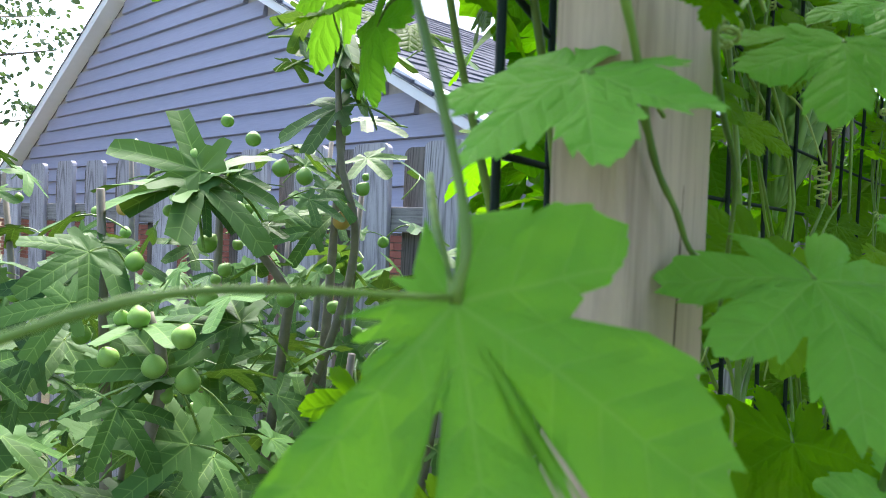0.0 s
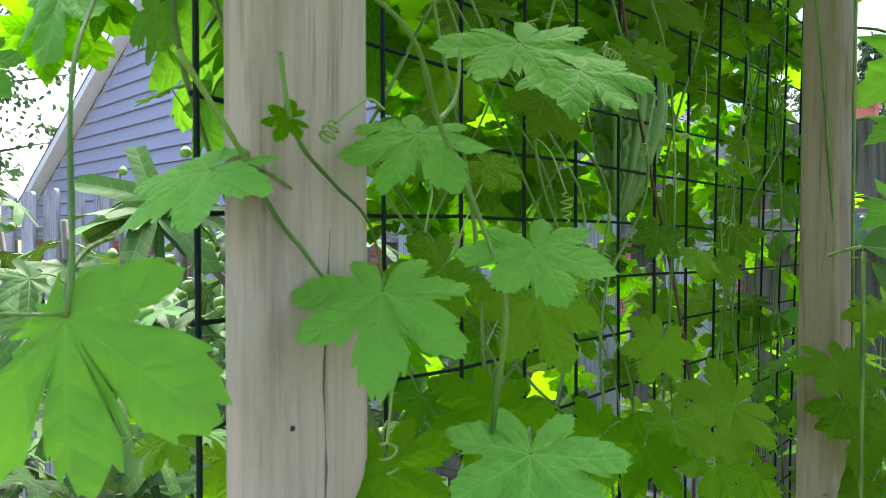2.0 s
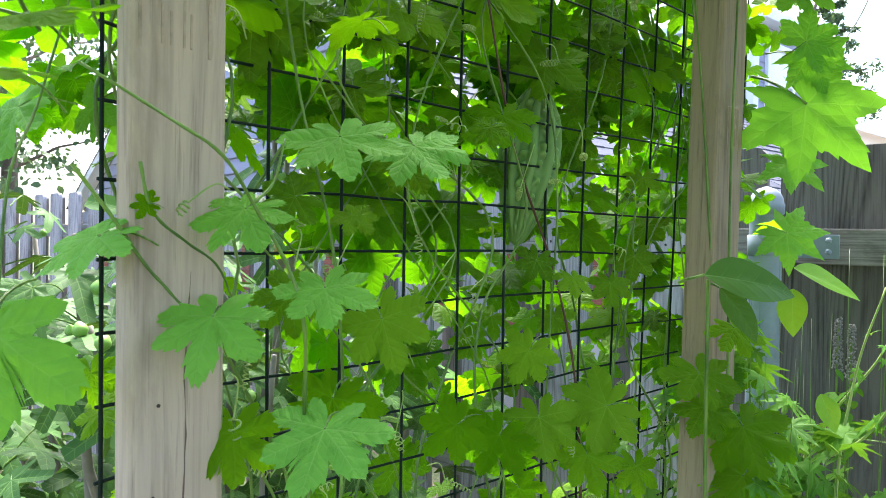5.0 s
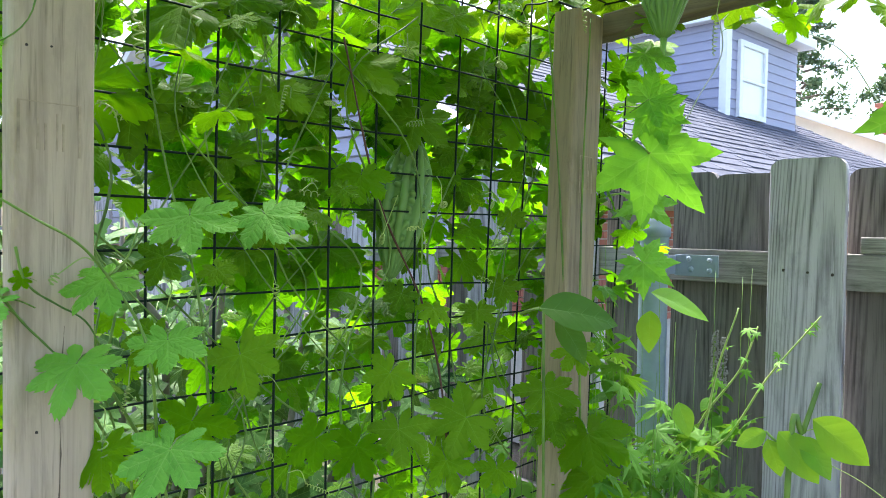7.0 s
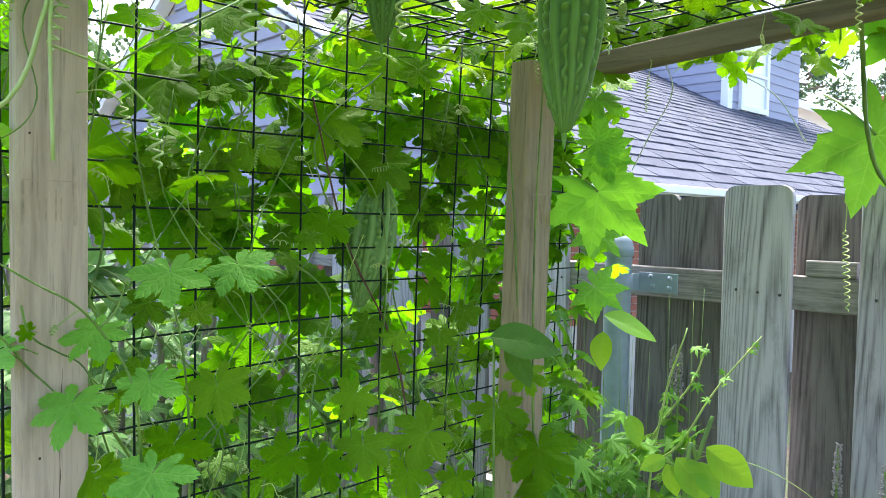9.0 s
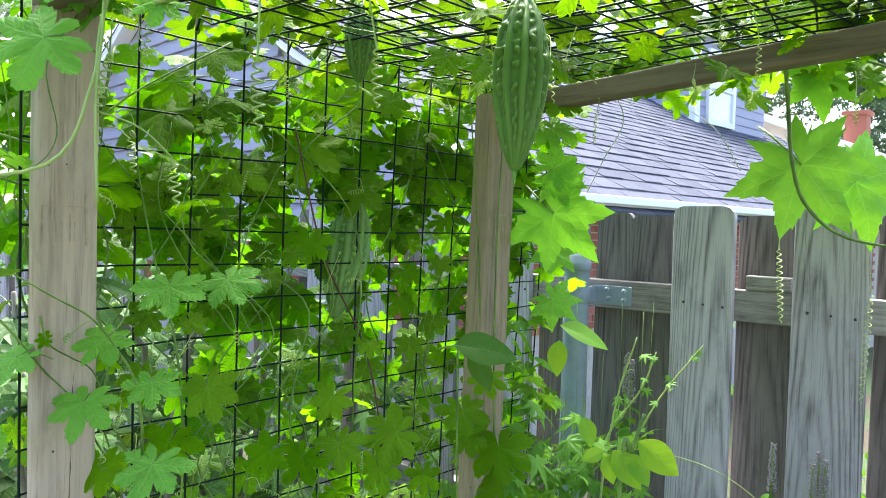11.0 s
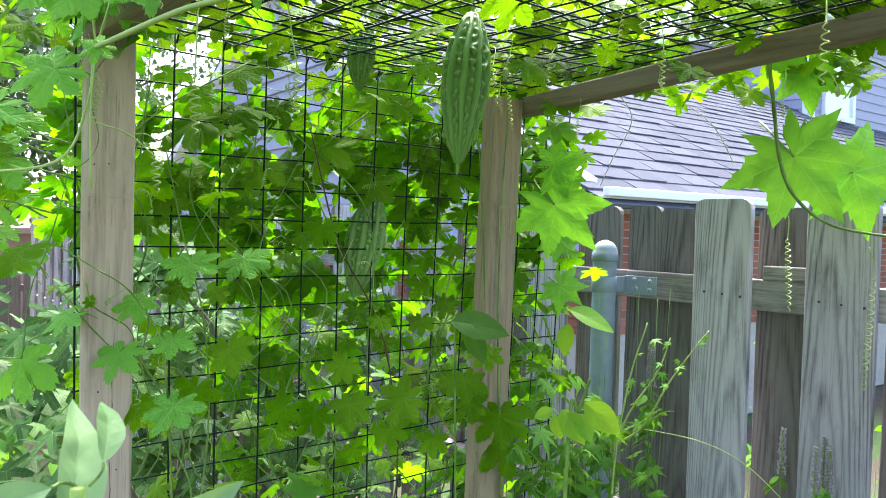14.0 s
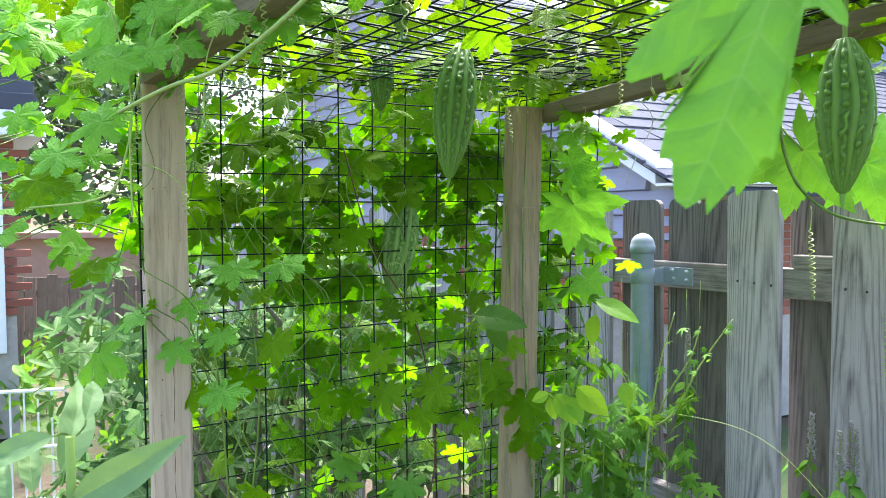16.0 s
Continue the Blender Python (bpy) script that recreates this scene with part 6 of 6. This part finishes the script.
back_fence = thing("back_fence", "dark brown low board fence across the back", "fence", (0.6, 8.5, 0.0))
bm = bmesh.new()
for z in (0.25, 0.85):
    add_box(bm, -6.0, 3.6, 8.72, 8.76, z, z + 0.08, 0.004)
part("rail", bm, BROWN_FENCE, back_fence)
me = bpy.data.meshes.new("back_picket")
bm = bmesh.new()
add_box(bm, -0.058, 0.058, -0.01, 0.01, 0.0, 1.06, 0.004)
bm.to_mesh(me)
bm.free()
me.materials.append(BROWN_FENCE)
for k in range(75):
    piece("picket", me, pose(-5.9 + 0.126 * k, 8.70, rng.uniform(-0.03, 0.05), 0, rng.uniform(-1.5, 1.5), 0), back_fence)


# ---- shingles, the lowest courses one by one, and bricks ----
def shingle_box(bm, x0, x1, s0, s1, lift):
    q = []
    for x, s, l in ((x0, s0, lift), (x1, s0, lift), (x1, s1, 0.002), (x0, s1, 0.002)):
        q.append(bm.verts.new(roof_point(x, s, l)))
    low = [bm.verts.new(roof_point(x, s0, -0.01)) for x in (x0, x1)]
    bm.faces.new(q)
    bm.faces.new((low[0], low[1], q[1], q[0]))
    bm.faces.new((low[1], q[2], q[1]))
    bm.faces.new((low[0], q[0], q[3]))


rng = random.Random(200)
rest = bmesh.new()
single = 0
row, s = 0, -0.37
while s < RS - 0.1:
    x = -0.25 - rng.uniform(0, 0.3)
    while x < 16.2:
        w = rng.uniform(0.28, 0.46)
        a, b = max(x, -0.25), min(x + w - 0.006, 16.2)
        if b - a > 0.05:
            lift = rng.choice((0.012, 0.016, 0.022))
            if row < 9 and x < 7.0 and single < 300:
                bm = bmesh.new()
                shingle_box(bm, a, b, s, s + 0.27, lift)
                part("shingle", bm, SHINGLE, house)
                single += 1
            elif not (x > 10.6 and s > DY - 0.1 and x < 13.9):
                shingle_box(rest, a, b, s, s + 0.27, lift)
        x += w
    s += 0.24
    row += 1
tagged(part("shingle_field", rest, SHINGLE_MANY, house), kind="stuff")


def brick_wall(parent, m, length, z0, z1, name, limit):
    """Running bond on the plane y = 0 of m, facing -y."""
    rest = bmesh.new()
    L, H, J = 0.20, 0.057, 0.01
    k, z, made = 0, z0, 0
    me = bpy.data.meshes.new("brick")
    bm = bmesh.new()
    add_box(bm, 0, L, -0.012, 0.03, 0, H, 0.003)
    bm.to_mesh(me)
    bm.free()
    me.materials.append(BRICK)
    while z < z1 - H:
        x = -(L + J) * 0.5 * (k % 2)
        while x < length:
            if made < limit:
                piece("brick", me, m @ Matrix.Translation((x, 0, z)), parent)
                made += 1
            else:
                add_box(rest, x, x + L, -0.012, 0.03, z, z + H, 0.0, m)
            x += L + J
        z += H + J
        k += 1
    if len(rest.verts):
        tagged(part(name, rest, BRICK_MANY, parent), kind="stuff")
    else:
        rest.free()


brick_wall(bh, Matrix.Translation((-0.55, 5.608, 1.0)), 0.62, 0, 1.40, "brick_field", 120)
brick_wall(house, HM @ pose(-0.002, LS, 0, 0, 0, -90), LS, 0.9, 1.57, "brick_field", 0)
brick_wall(house, HM @ pose(0, -0.002, 0, 0, 0, 0), 9.0, 0.9, 1.95, "brick_field", 0)
